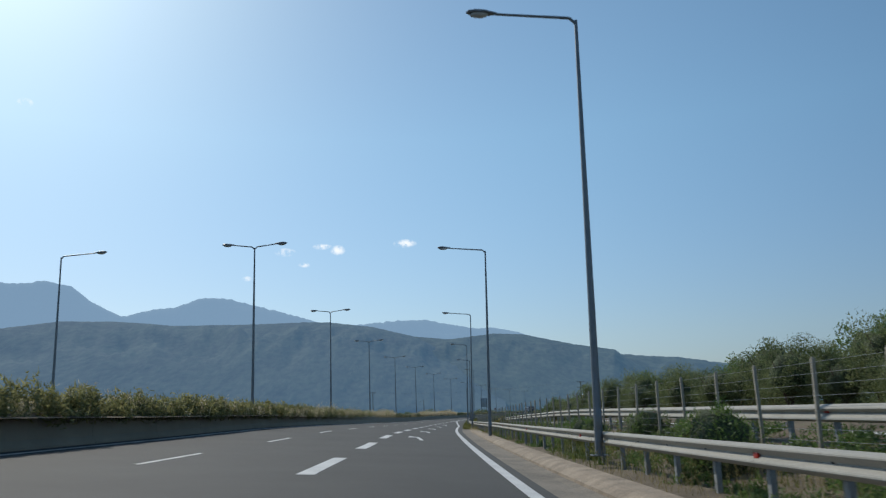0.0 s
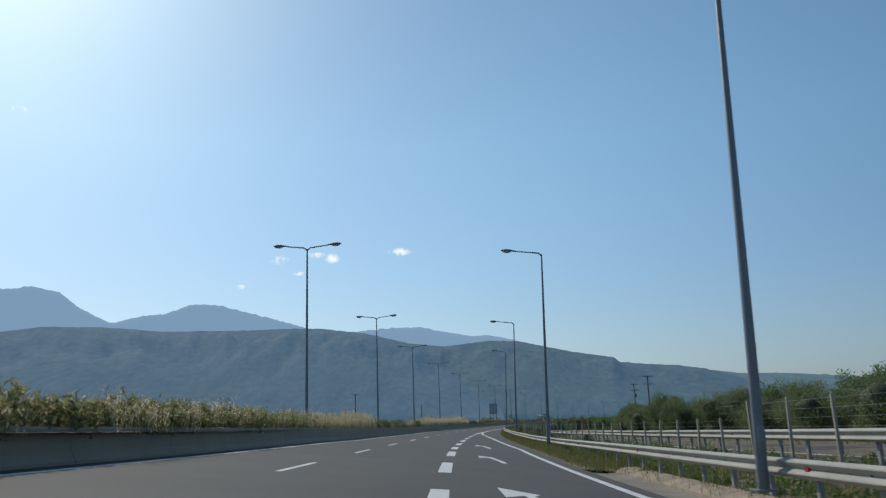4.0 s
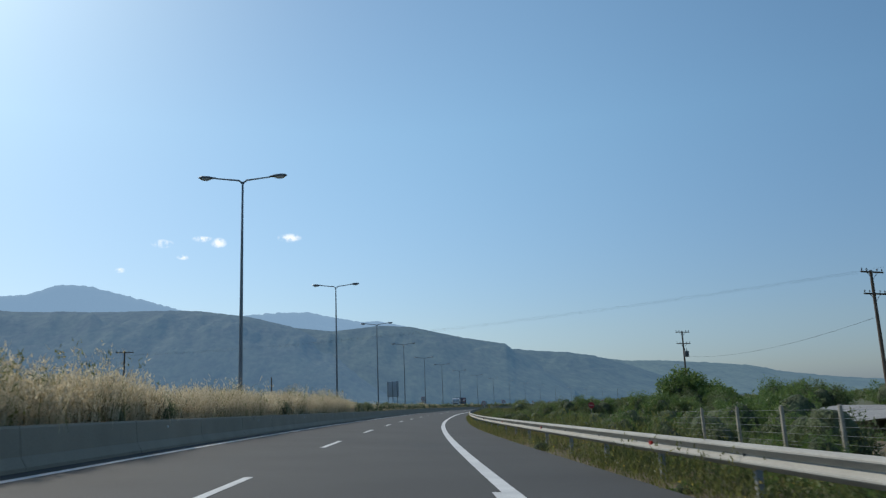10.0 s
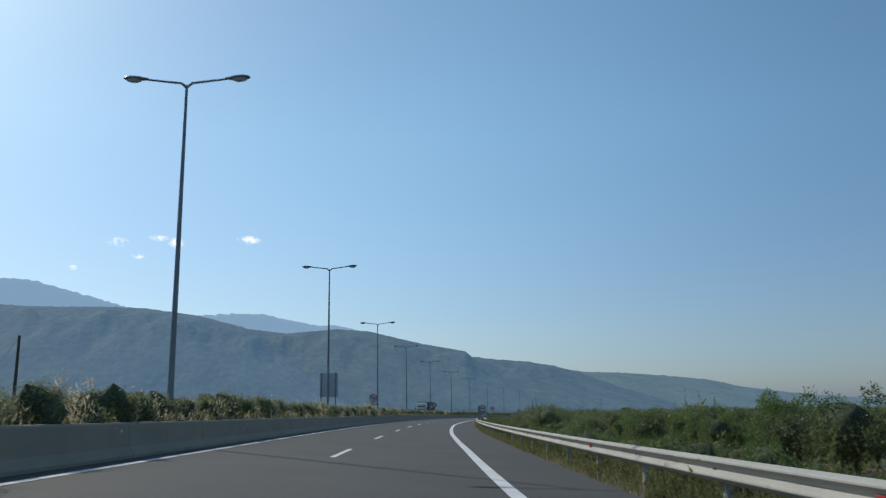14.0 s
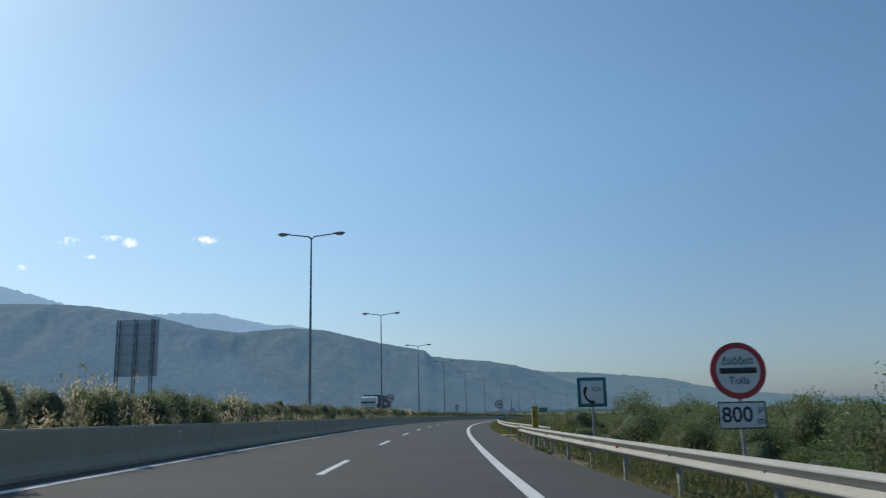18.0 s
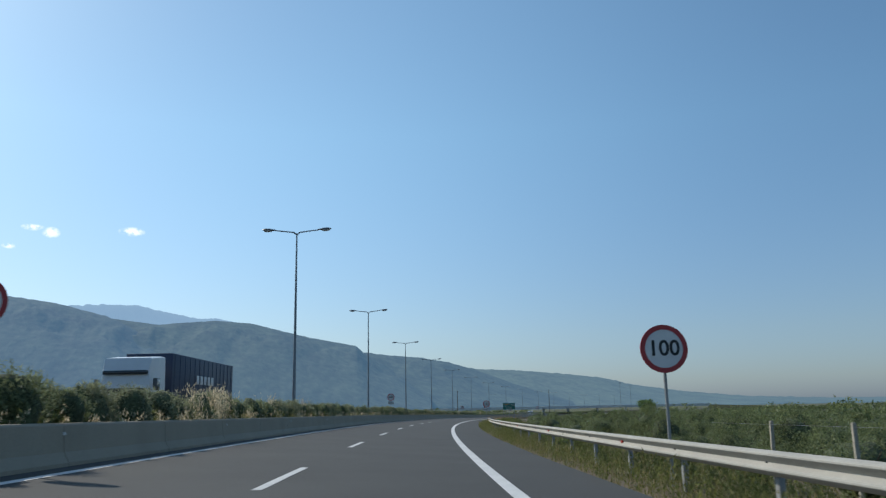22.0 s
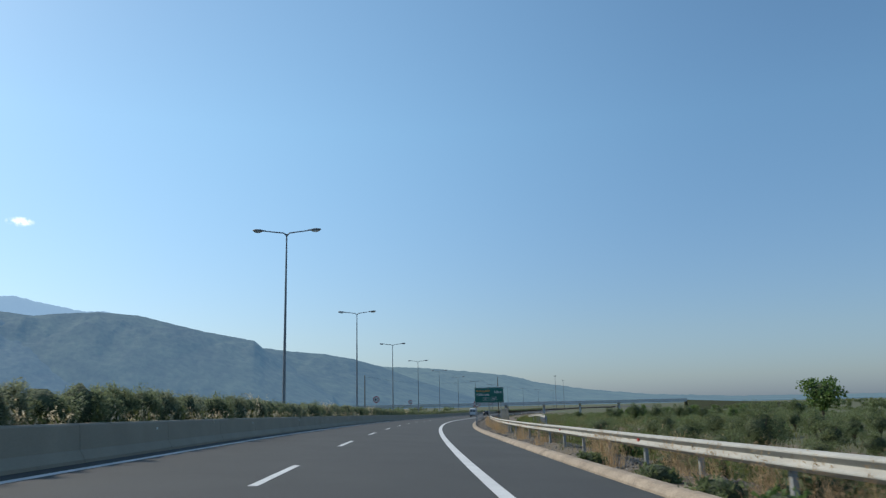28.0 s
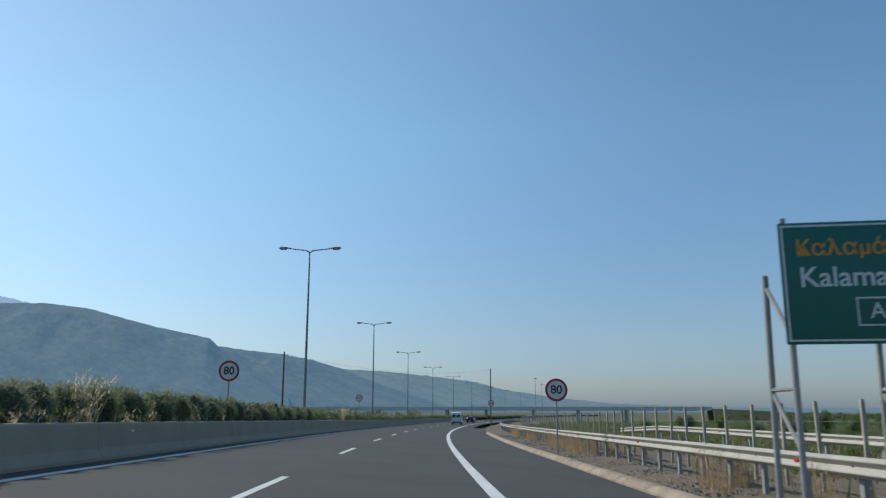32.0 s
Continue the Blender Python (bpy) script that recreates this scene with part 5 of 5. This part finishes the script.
def guide_sign():
    base = empty("direction_sign")
    tagged(base, "large green motorway direction sign on three steel lattice posts", "direction sign")
    W, top, bottom = 3.18, 4.12, 2.47
    zc, H = (top + bottom) / 2, top - bottom
    part("panel", box(bmesh.new(), (W, 0.03, H), (0, 0, zc), 0.02), SIGN_GREEN, base)
    for sx, sz, x, z in ((W - 0.06, 0.025, 0, H / 2 - 0.05), (W - 0.06, 0.025, 0, -H / 2 + 0.05), (0.025, H - 0.1, W / 2 - 0.045, 0), (0.025, H - 0.1, -W / 2 + 0.045, 0)):
        part("border", box(bmesh.new(), (sx, 0.006, sz), (x, -0.018, zc + z)), WHITE, base, "thin white border")
    words("Καλαμάτα", 0.305, ORANGE, base, -W / 2 + 0.2, zc + 0.46, -0.018, "letter", "LEFT", "orange lettering", 0.01)
    words("Kalamata", 0.385, WHITE, base, -W / 2 + 0.22, zc + 0.06, -0.018, "letter", "LEFT", "white lettering", 0.01)
    words("16km", 0.38, WHITE, base, W / 2 - 0.2, zc + 0.3, -0.018, "letter", "RIGHT", "white lettering", 0.008)
    for x, w, tx in ((-0.35, 0.64, "A7"), (0.52, 0.66, "E65")):
        for sx, sz, dx, dz in ((w, 0.02, 0, 0.18), (w, 0.02, 0, -0.18), (0.02, 0.38, w / 2, 0), (0.02, 0.38, -w / 2, 0)):
            part("route_box", box(bmesh.new(), (sx, 0.006, sz), (x + dx, -0.018, zc - 0.4 + dz)), WHITE, base)
        words(tx, 0.3, WHITE, base, x, zc - 0.4, -0.018, "letter")
    for x in (-1.5, -0.05, 1.25):
        post = empty("lattice_post")
        post.parent = base
        for y0, y1, xo in ((0.08, 0.08, 0.0), (1.0, 0.75, -0.12)):
            bm = bmesh.new()
            tube(bm, (x + xo, y0, -1.2), (x + xo, y1, top + 0.08 if y0 < 0.5 else top - 0.6), 0.045, 0.045, 8)
            part("leg", bm, ZINC, post)
        z = -0.4
        k = 0
        while z < top - 1.3:
            bm = bmesh.new()
            f = lambda q: 1.0 - 0.25 * (q + 1.2) / (top + 0.6)
            a, b = ((x, 0.08, z), (x - 0.12, f(z + 0.75), z + 0.75)) if k % 2 == 0 else ((x, 0.08, z + 0.05), (x - 0.12, f(z), z + 0.05))
            tube(bm, a, b, 0.03, 0.03, 6)
            part("brace", bm, ZINC, post)
            z += 0.75
            k += 1
    set_at(base, 580.27, 14.51, 0.0, -11.0)


guide_sign()


def sign_back():
    base = empty("sign_rear")
    tagged(base, "grey back of a large road sign on three lattice masts", "direction sign")
    part("panel", box(bmesh.new(), (3.4, 0.04, 4.4), (0, 0.12, 5.9), 0.02), SIGN_BACK, base)
    for k in range(6):
        part("batten", box(bmesh.new(), (3.3, 0.05, 0.06), (0, 0.07, 4.0 + 0.75 * k), 0.006), SIGN_BACK, base)
    for x in (-1.35, 0, 1.35):
        for y in (0.0, -0.5):
            bm = bmesh.new()
            tube(bm, (x, y, -0.6), (x, y, 8.1), 0.06, 0.05, 8)
            part("leg", bm, POLE, base)
        for k in range(11):
            bm = bmesh.new()
            z = 0.2 + 0.7 * k
            tube(bm, (x, 0 if k % 2 else -0.5, z), (x, -0.5 if k % 2 else 0, z + 0.7), 0.03, 0.03, 6)
            part("brace", bm, POLE, base)
    set_at(base, 355.0, -16.2, 0.0)


sign_back()


def stop_sign():
    base = empty("stop_sign")
    tagged(base, "red octagonal stop sign half hidden among shrubs", "traffic sign")
    bm = bmesh.new()
    tube(bm, (0, 0, -1.2), (0, 0, 1.4), 0.03, 0.03, 8)
    part("post", bm, ZINC, base)
    part("panel", disc(0.42, -0.05, -0.03, 1.0, 8), SIGN_RED, base)
    words("STOP", 0.24, WHITE, base, 0, 1.0, -0.054)
    set_at(base, 234.8, 27.7, 0.05, 8)
    km = empty("kilometre_plate")
    tagged(km, "small green kilometre plate on a short post", "traffic sign")
    bm = bmesh.new()
    tube(bm, (0, 0, -1.5), (0, 0, 1.3), 0.03, 0.03, 8)
    part("post", bm, ZINC, km)
    part("panel", box(bmesh.new(), (0.8, 0.02, 0.38), (0, -0.04, 1.13), 0.01), SIGN_GREEN, km)
    for k in range(3):
        part("text_bar", box(bmesh.new(), (0.16, 0.006, 0.14), (-0.22 + 0.22 * k, -0.053, 1.13), 0.003), WHITE, km)
    set_at(km, 378.1, 12.75)


stop_sign()


# ---------------- merge arrows ----------------
def merge_arrow(s):
    def at(u, v):
        p = place(s + u, 10.9 - 0.65 * (max(0, u) / 7) ** 1.6 + v, 0.007)
        return tuple(p)
    verts, faces = [], []
    for i in range(9):
        u = i * 0.62
        verts += [at(u, -0.09), at(u, 0.11)]
    for i in range(8):
        faces.append((2 * i, 2 * i + 1, 2 * i + 3, 2 * i + 2))
    n = len(verts)
    verts += [at(4.4, -0.55), at(6.9, -0.25), at(5.3, 0.3), at(4.96, 0.11), at(4.96, -0.09)]
    faces.append((n, n + 1, n + 2, n + 3, n + 4))
    ob = from_lists("merge_arrow", verts, faces, PAINT)
    tagged(ob, "white merging arrow painted on the asphalt", "road marking", kind="structure")


for s in (-10.0, 9.7, 29.3, 49.0, 68.7):
    merge_arrow(s)


# ---------------- utility poles and wires ----------------
CABLE = material("power_cable", (0.05, 0.055, 0.06), 0.6, vary=0.1, bump=0)


def utility_pole(s, d, top, arms, label, transformer=False):
    base = empty("utility_pole")
    tagged(base, label, "utility pole")
    p = place(s, d)
    z0 = p.z - 0.5
    height = top - z0
    bm = bmesh.new()
    tube(bm, (0, 0, 0), (0, 0, height), 0.15, 0.10, 12)
    part("pole", bm, BARK, base)
    for k in range(arms):
        za = height - 0.15 - 1.55 * k
        part("crossarm", box(bmesh.new(), (2.3, 0.09, 0.11), (0, -0.1, za), 0.01), BARK, base)
        for x in (-1.05, -0.55, 0.55, 1.05):
            bm = bmesh.new()
            tube(bm, (x, -0.1, za + 0.05), (x, -0.1, za + 0.16), 0.02, 0.02, 6)
            tube(bm, (x, -0.1, za + 0.14), (x, -0.1, za + 0.26), 0.055, 0.03, 8)
            part("insulator", bm, DARK, base)
        for sx in (-1, 1):
            bm = bmesh.new()
            tube(bm, (0, -0.1, za - 0.5), (sx * 0.6, -0.1, za), 0.02, 0.02, 6)
            part("strut", bm, DARK, base)
    if transformer:
        bm = box(bmesh.new(), (0.55, 0.45, 0.8), (0.05, -0.4, height - 3.1), 0.05)
        part("transformer", bm, DARK, base, "grey transformer box")
        for x in (-0.15, 0.15):
            bm = bmesh.new()
            tube(bm, (x, -0.4, height - 2.7), (x, -0.4, height - 2.35), 0.05, 0.03, 8)
            part("bushing", bm, DARK, base)
    base.matrix_basis = pose(p.x, p.y, z0, 0, 0, turn(s) + 25)
    return base


def cable(a, b, sag, name="power_cable", r=0.012):
    n = 24
    cu = bpy.data.meshes.new(name)
    bm = bmesh.new()
    prev = None
    for i in range(n + 1):
        t = i / n
        p = Vector(a).lerp(Vector(b), t) - Vector((0, 0, sag * 4 * t * (1 - t)))
        ringv = [bm.verts.new(p + Vector((r * math.cos(q), 0, r * math.sin(q)))) for q in (0.5, 2.6, 4.7)]
        if prev:
            for j in range(3):
                bm.faces.new((prev[j], prev[(j + 1) % 3], ringv[(j + 1) % 3], ringv[j]))
        prev = ringv
    bm.to_mesh(cu)
    bm.free()
    cu.materials.append(CABLE)
    return tagged(new(name, cu), "thin dark overhead power cable", "cable", group="overhead cables")


utility_pole(184.2, 40.0, 10.1, 2, "dark wooden utility pole with two crossarms beside the sheds")
utility_pole(238.0, 41.1, 10.6, 2, "dark wooden utility pole with a transformer beside a leafy tree", True)
utility_pole(237.1, -35.4, 11.0, 1, "dark wooden utility pole beyond the far lanes")
utility_pole(269.4, -23.8, 8.1, 0, "plain wooden pole behind the median hedge")
utility_pole(681.3, -14.8, 8.6, 0, "tall wooden pole behind the median")
utility_pole(745.0, 13.4, 9.6, 0, "tall wooden pole beside the guardrail")
A0, A1 = place(184.2, 40.0), place(237.1, -35.4)
for k in (-1.3, 0.0, 1.3):
    cable((A0.x, A0.y + k, 10.1), (A1.x, A1.y + k, 10.5), 1.1, r=0.004)
B1 = place(238.0, 41.1)
cable((A0.x, A0.y, 6.8), (B1.x, B1.y, 7.2), 0.9)
C0, C1, C2 = place(681.3, -14.8), place(745, 13.4), place(269.4, -23.8)
cable((C0.x, C0.y, 8.3), (C1.x, C1.y, 9.3), 1.6)
cable((C2.x, C2.y, 8.0), tuple(place(330, -70, 3.0)), 0.8)


# ---------------- sheds ----------------
SHEET = material("grey_roof_sheet", (0.36, 0.35, 0.33), 0.8, vary=0.3, scale=0.8, fine=14, bump=0.3)


def shed(s, d, length, depth, eave, label):
    base = empty("shed")
    tagged(base, label, "shed")
    p = place(s, d)
    n = int(length / 0.9)
    for i in range(n):
        bm = bmesh.new()
        x0 = -length / 2 + i * length / n
        k = 10
        for j in range(k + 1):
            x = x0 + (length / n + 0.03) * j / k
            h = 0.025 * math.sin(j * 2 * math.pi / 2.5)
            bm.verts.new((-depth / 2, x, eave + h))
            bm.verts.new((depth / 2, x, eave + 0.65 + h))
        vs = list(bm.verts)
        for j in range(k):
            bm.faces.new((vs[2 * j], vs[2 * j + 1], vs[2 * j + 3], vs[2 * j + 2]))
        ob = part("roof_sheet", bm, SHEET, base)
        ob.location.z = 0.01 * (i % 3)
    for sx in (-1, 0, 1):
        for sy in (-1, 1):
            part("post", box(bmesh.new(), (0.12, 0.12, eave + 0.7), (sy * (depth / 2 - 0.3), sx * (length / 2 - 0.3), (eave + 0.7) / 2 - 0.75 + (0.2 if sy > 0 else 0)), 0.01), BARK, base)
    part("back_wall", box(bmesh.new(), (0.15, length - 0.4, eave + 0.2), (depth / 2 - 0.1, 0, eave / 2), 0.01), KERBSTONE, base)
    base.matrix_basis = pose(p.x, p.y, p.z - 0.75, 0, 0, turn(s))


shed(213, 38.0, 27, 6.5, 1.85, "long low shed with a grey corrugated roof")
shed(184, 37.0, 16, 7, 1.8, "low open shed with grey sheet roofing")


# ---------------- overpass in the distance ----------------
def overpass():
    base = empty("overpass")
    tagged(base, "distant concrete road bridge crossing the motorway", "bridge", kind="structure")
    # concrete colour lightened to stand in for haze over the distance
    pale = material("haze_paled_concrete", (0.50, 0.51, 0.51), 0.9, vary=0.15, scale=0.3, fine=6, bump=0.1)
    p = place(880, 0)
    z = 1.2
    part("deck", box(bmesh.new(), (175, 9, 0.75), (-5, 0, z), 0.1), pale, base)
    for y in (-4.3, 4.3):
        part("parapet", box(bmesh.new(), (175, 0.25, 0.7), (-5, y, z + 0.72), 0.04), pale, base)
    for side in (-1, 1):
        bm = bmesh.new()
        x0, x1 = -5 + side * 87.6, -5 + side * 190
        ends = [[bm.verts.new((x, y * w, h)) for y, w, h in ((-1, 4.6, z + top), (1, 4.6, z + top), (1, foot, -6), (-1, foot, -6))] for x, top, foot in ((x0, 0.36, 13), (x1, -4.2, 6))]
        for j in range(4):
            k = (j + 1) % 4
            bm.faces.new((ends[0][j], ends[0][k], ends[1][k], ends[1][j]))
        bm.faces.new(ends[0])
        bm.faces.new(ends[1])
        part("embankment", bm, SOIL, base, "grassy earth ramp")
    for x in (-16, -1.0, 17, 34, 52):
        part("pier", box(bmesh.new(), (1.0, 5, 6.5), (x, 0, z - 3.6), 0.15), pale, base)
    base.matrix_basis = pose(p.x, p.y, 0, 0, 0, turn(880) + 6)


overpass()


def mast(s, d, top):
    base = empty("lighting_mast")
    tagged(base, "distant tall lighting mast on the plain", "street lamp")
    p = place(s, d)
    bm = bmesh.new()
    tube(bm, (0, 0, 0), (0, 0, top - p.z), 0.2, 0.1, 8)
    part("pole", bm, POLE, base)
    part("lamp_frame", box(bmesh.new(), (2.0, 0.5, 0.35), (0, 0, top - p.z), 0.05), DARK, base)
    base.matrix_basis = pose(p.x, p.y, p.z, 0, 0, turn(s))


for s, d, top in ((1083.7, -16.4, 21.2), (1153.0, -30.9, 20.1)):
    mast(s, d, top)

# ---------------- vehicles ----------------
CAR_WHITE = material("white_car_paint", (0.62, 0.64, 0.66), 0.3, vary=0.06, bump=0)
CAR_DARK = material("dark_car_paint", (0.02, 0.022, 0.026), 0.3, vary=0.1, bump=0)
CAR_GLASS = material("tinted_window", (0.02, 0.03, 0.04), 0.06, vary=0.1, bump=0)
RUBBER = material("tyre_rubber", (0.02, 0.02, 0.02), 0.85, vary=0.15, bump=0.1)
TAIL = material("tail_lamp_red", (0.35, 0.02, 0.02), 0.3, vary=0.1, bump=0)
NAVY = material("container_blue", (0.02, 0.035, 0.075), 0.5, vary=0.15, scale=1, bump=0.05)


def loft(sections, cap=True):
    """A body from cross-sections: y, half width at the sill, at the waist and at the roof, and the three heights."""
    bm = bmesh.new()
    prev = None
    for y, w0, w1, w2, z0, z1, z2 in sections:
        pts = [(-w0, z0), (-w1, z0 + 0.18), (-w1, z1), (-w2, z2 - 0.05), (-w2 + 0.12, z2), (w2 - 0.12, z2), (w2, z2 - 0.05), (w1, z1), (w1, z0 + 0.18), (w0, z0)]
        vs = [bm.verts.new((x, y, z)) for x, z in pts]
        if prev:
            for j in range(len(vs)):
                k = (j + 1) % len(vs)
                bm.faces.new((prev[j], prev[k], vs[k], vs[j]))
        else:
            bm.faces.new(vs[::-1])
        prev = vs
    bm.faces.new(prev)
    return bm


def wheel(parent, x, y, r, w):
    bm = bmesh.new()
    tube(bm, (x - w / 2, y, r), (x + w / 2, y, r), r, r, 20)
    tyre = part("wheel", bm, RUBBER, parent)
    bm = bmesh.new()
    sx = math.copysign(w / 2 + 0.004, x)
    tube(bm, (x + sx - 0.01, y, r), (x + sx + 0.01, y, r), r * 0.62, r * 0.55, 16)
    part("rim", bm, ZINC, tyre)


def van():
    base = empty("van")
    tagged(base, "white passenger van seen from behind on the road", "van")
    part("body", loft([(0.0, 0.88, 0.96, 0.80, 0.38, 1.25, 2.25), (0.25, 0.9, 0.98, 0.84, 0.32, 1.25, 2.42), (3.4, 0.9, 0.98, 0.84, 0.32, 1.25, 2.42), (4.2, 0.9, 0.97, 0.72, 0.32, 1.2, 1.9), (4.7, 0.86, 0.92, 0.7, 0.34, 1.0, 1.2), (5.2, 0.8, 0.85, 0.6, 0.4, 0.85, 0.98)]), CAR_WHITE, base)
    for x in (-0.41, 0.41):
        part("rear_window", box(bmesh.new(), (0.66, 0.03, 0.62), (x, -0.0, 1.72), 0.03, Matrix.Rotation(radians(-4), 4, "X")), CAR_GLASS, base)
    for x in (-0.86, 0.86):
        part("tail_lamp", box(bmesh.new(), (0.12, 0.05, 0.42), (x, 0.02, 1.12), 0.02), TAIL, base)
    for x in (-0.95, 0.95):
        part("side_window", box(bmesh.new(), (0.05, 2.6, 0.55), (x * 0.98, 2.0, 1.62), 0.02), CAR_GLASS, base)
    part("bumper", box(bmesh.new(), (1.8, 0.16, 0.24), (0, -0.02, 0.5), 0.05), DARK, base)
    part("plate_panel", box(bmesh.new(), (0.5, 0.02, 0.12), (0, -0.045, 0.92), 0.01), WHITE, base)
    for x in (-0.85, 0.85):
        for y in (0.95, 4.1):
            wheel(base, x, y, 0.34, 0.22)
    base.matrix_basis = stand(725, 7.35)


def dark_car():
    base = empty("car")
    tagged(base, "dark estate car seen from behind on the road", "car")
    part("body", loft([(0.0, 0.78, 0.86, 0.62, 0.34, 0.85, 1.05), (0.35, 0.82, 0.9, 0.64, 0.26, 0.9, 1.5), (2.2, 0.82, 0.9, 0.64, 0.26, 0.92, 1.56), (3.0, 0.82, 0.9, 0.6, 0.26, 0.9, 1.3), (3.4, 0.82, 0.88, 0.7, 0.28, 0.82, 0.98), (4.3, 0.74, 0.8, 0.6, 0.34, 0.66, 0.76)]), CAR_DARK, base)
    part("rear_window", box(bmesh.new(), (1.15, 0.03, 0.4), (0, 0.17, 1.24), 0.03, Matrix.Rotation(radians(-36), 4, "X")), CAR_GLASS, base)
    for x in (-0.72, 0.72):
        part("tail_lamp", box(bmesh.new(), (0.22, 0.05, 0.16), (x, 0.03, 0.86), 0.02), TAIL, base)
    part("plate_panel", box(bmesh.new(), (0.5, 0.02, 0.12), (0, -0.01, 0.62), 0.01), WHITE, base)
    for x in (-0.78, 0.78):
        for y in (0.8, 3.4):
            wheel(base, x, y, 0.31, 0.2)
    base.matrix_basis = stand(762, 7.6)


def truck():
    base = empty("lorry")
    tagged(base, "white lorry with a dark blue trailer on the far lanes", "lorry")
    cab = part("cab", loft([(0.0, 1.2, 1.24, 1.12, 0.45, 1.7, 2.9), (0.25, 1.22, 1.25, 1.18, 0.4, 1.7, 3.45), (1.6, 1.22, 1.25, 1.2, 0.4, 1.7, 3.6), (2.1, 1.22, 1.25, 1.2, 0.5, 1.7, 3.6)]), CAR_WHITE, base)
    part("windscreen", box(bmesh.new(), (2.1, 0.04, 0.85), (0, 0.04, 2.12), 0.05, Matrix.Rotation(radians(-7), 4, "X")), CAR_GLASS, cab)
    part("sun_visor", box(bmesh.new(), (2.2, 0.28, 0.2), (0, -0.04, 2.72), 0.05), CAR_GLASS, cab)
    part("grille", box(bmesh.new(), (1.7, 0.06, 0.75), (0, -0.01, 1.2), 0.03), DARK, cab)
    part("bumper", box(bmesh.new(), (2.45, 0.25, 0.42), (0, -0.02, 0.58), 0.06), CAR_WHITE, cab)
    for x in (-0.95, 0.95):
        part("headlight", box(bmesh.new(), (0.4, 0.06, 0.2), (x, -0.14, 0.66), 0.03), GLASS, cab)
    for x in (-1.45, 1.45):
        part("mirror", box(bmesh.new(), (0.2, 0.14, 0.55), (x, 0.05, 2.15), 0.05), DARK, cab)
        part("side_window", box(bmesh.new(), (0.05, 0.85, 0.62), (math.copysign(1.235, x), 0.9, 2.15), 0.03), CAR_GLASS, cab)
    trailer = part("trailer_box", box(bmesh.new(), (2.5, 12.6, 2.85), (0, 9.4, 2.45), 0.04), NAVY, base, "dark blue box trailer")
    for k in range(14):
        for x in (-1.26, 1.26):
            part("side_rib", box(bmesh.new(), (0.03, 0.06, 2.7), (x, 3.5 + 0.9 * k, 2.45), 0.008), NAVY, trailer)
    for k in range(5):
        part("lettering_bar", box(bmesh.new(), (0.012, 0.5, 0.5), (1.29, 7.6 + 0.75 * k, 2.6), 0.004), WHITE, trailer)
    part("chassis", box(bmesh.new(), (1.0, 14.5, 0.3), (0, 8.2, 0.85), 0.03), DARK, base)
    for y in (1.2, 4.6, 11.5, 12.8, 14.1):
        for x in (-1.05, 1.05):
            wheel(base, x, y, 0.5, 0.3)
    base.matrix_basis = stand(414, -6.9)


van()
dark_car()
truck()
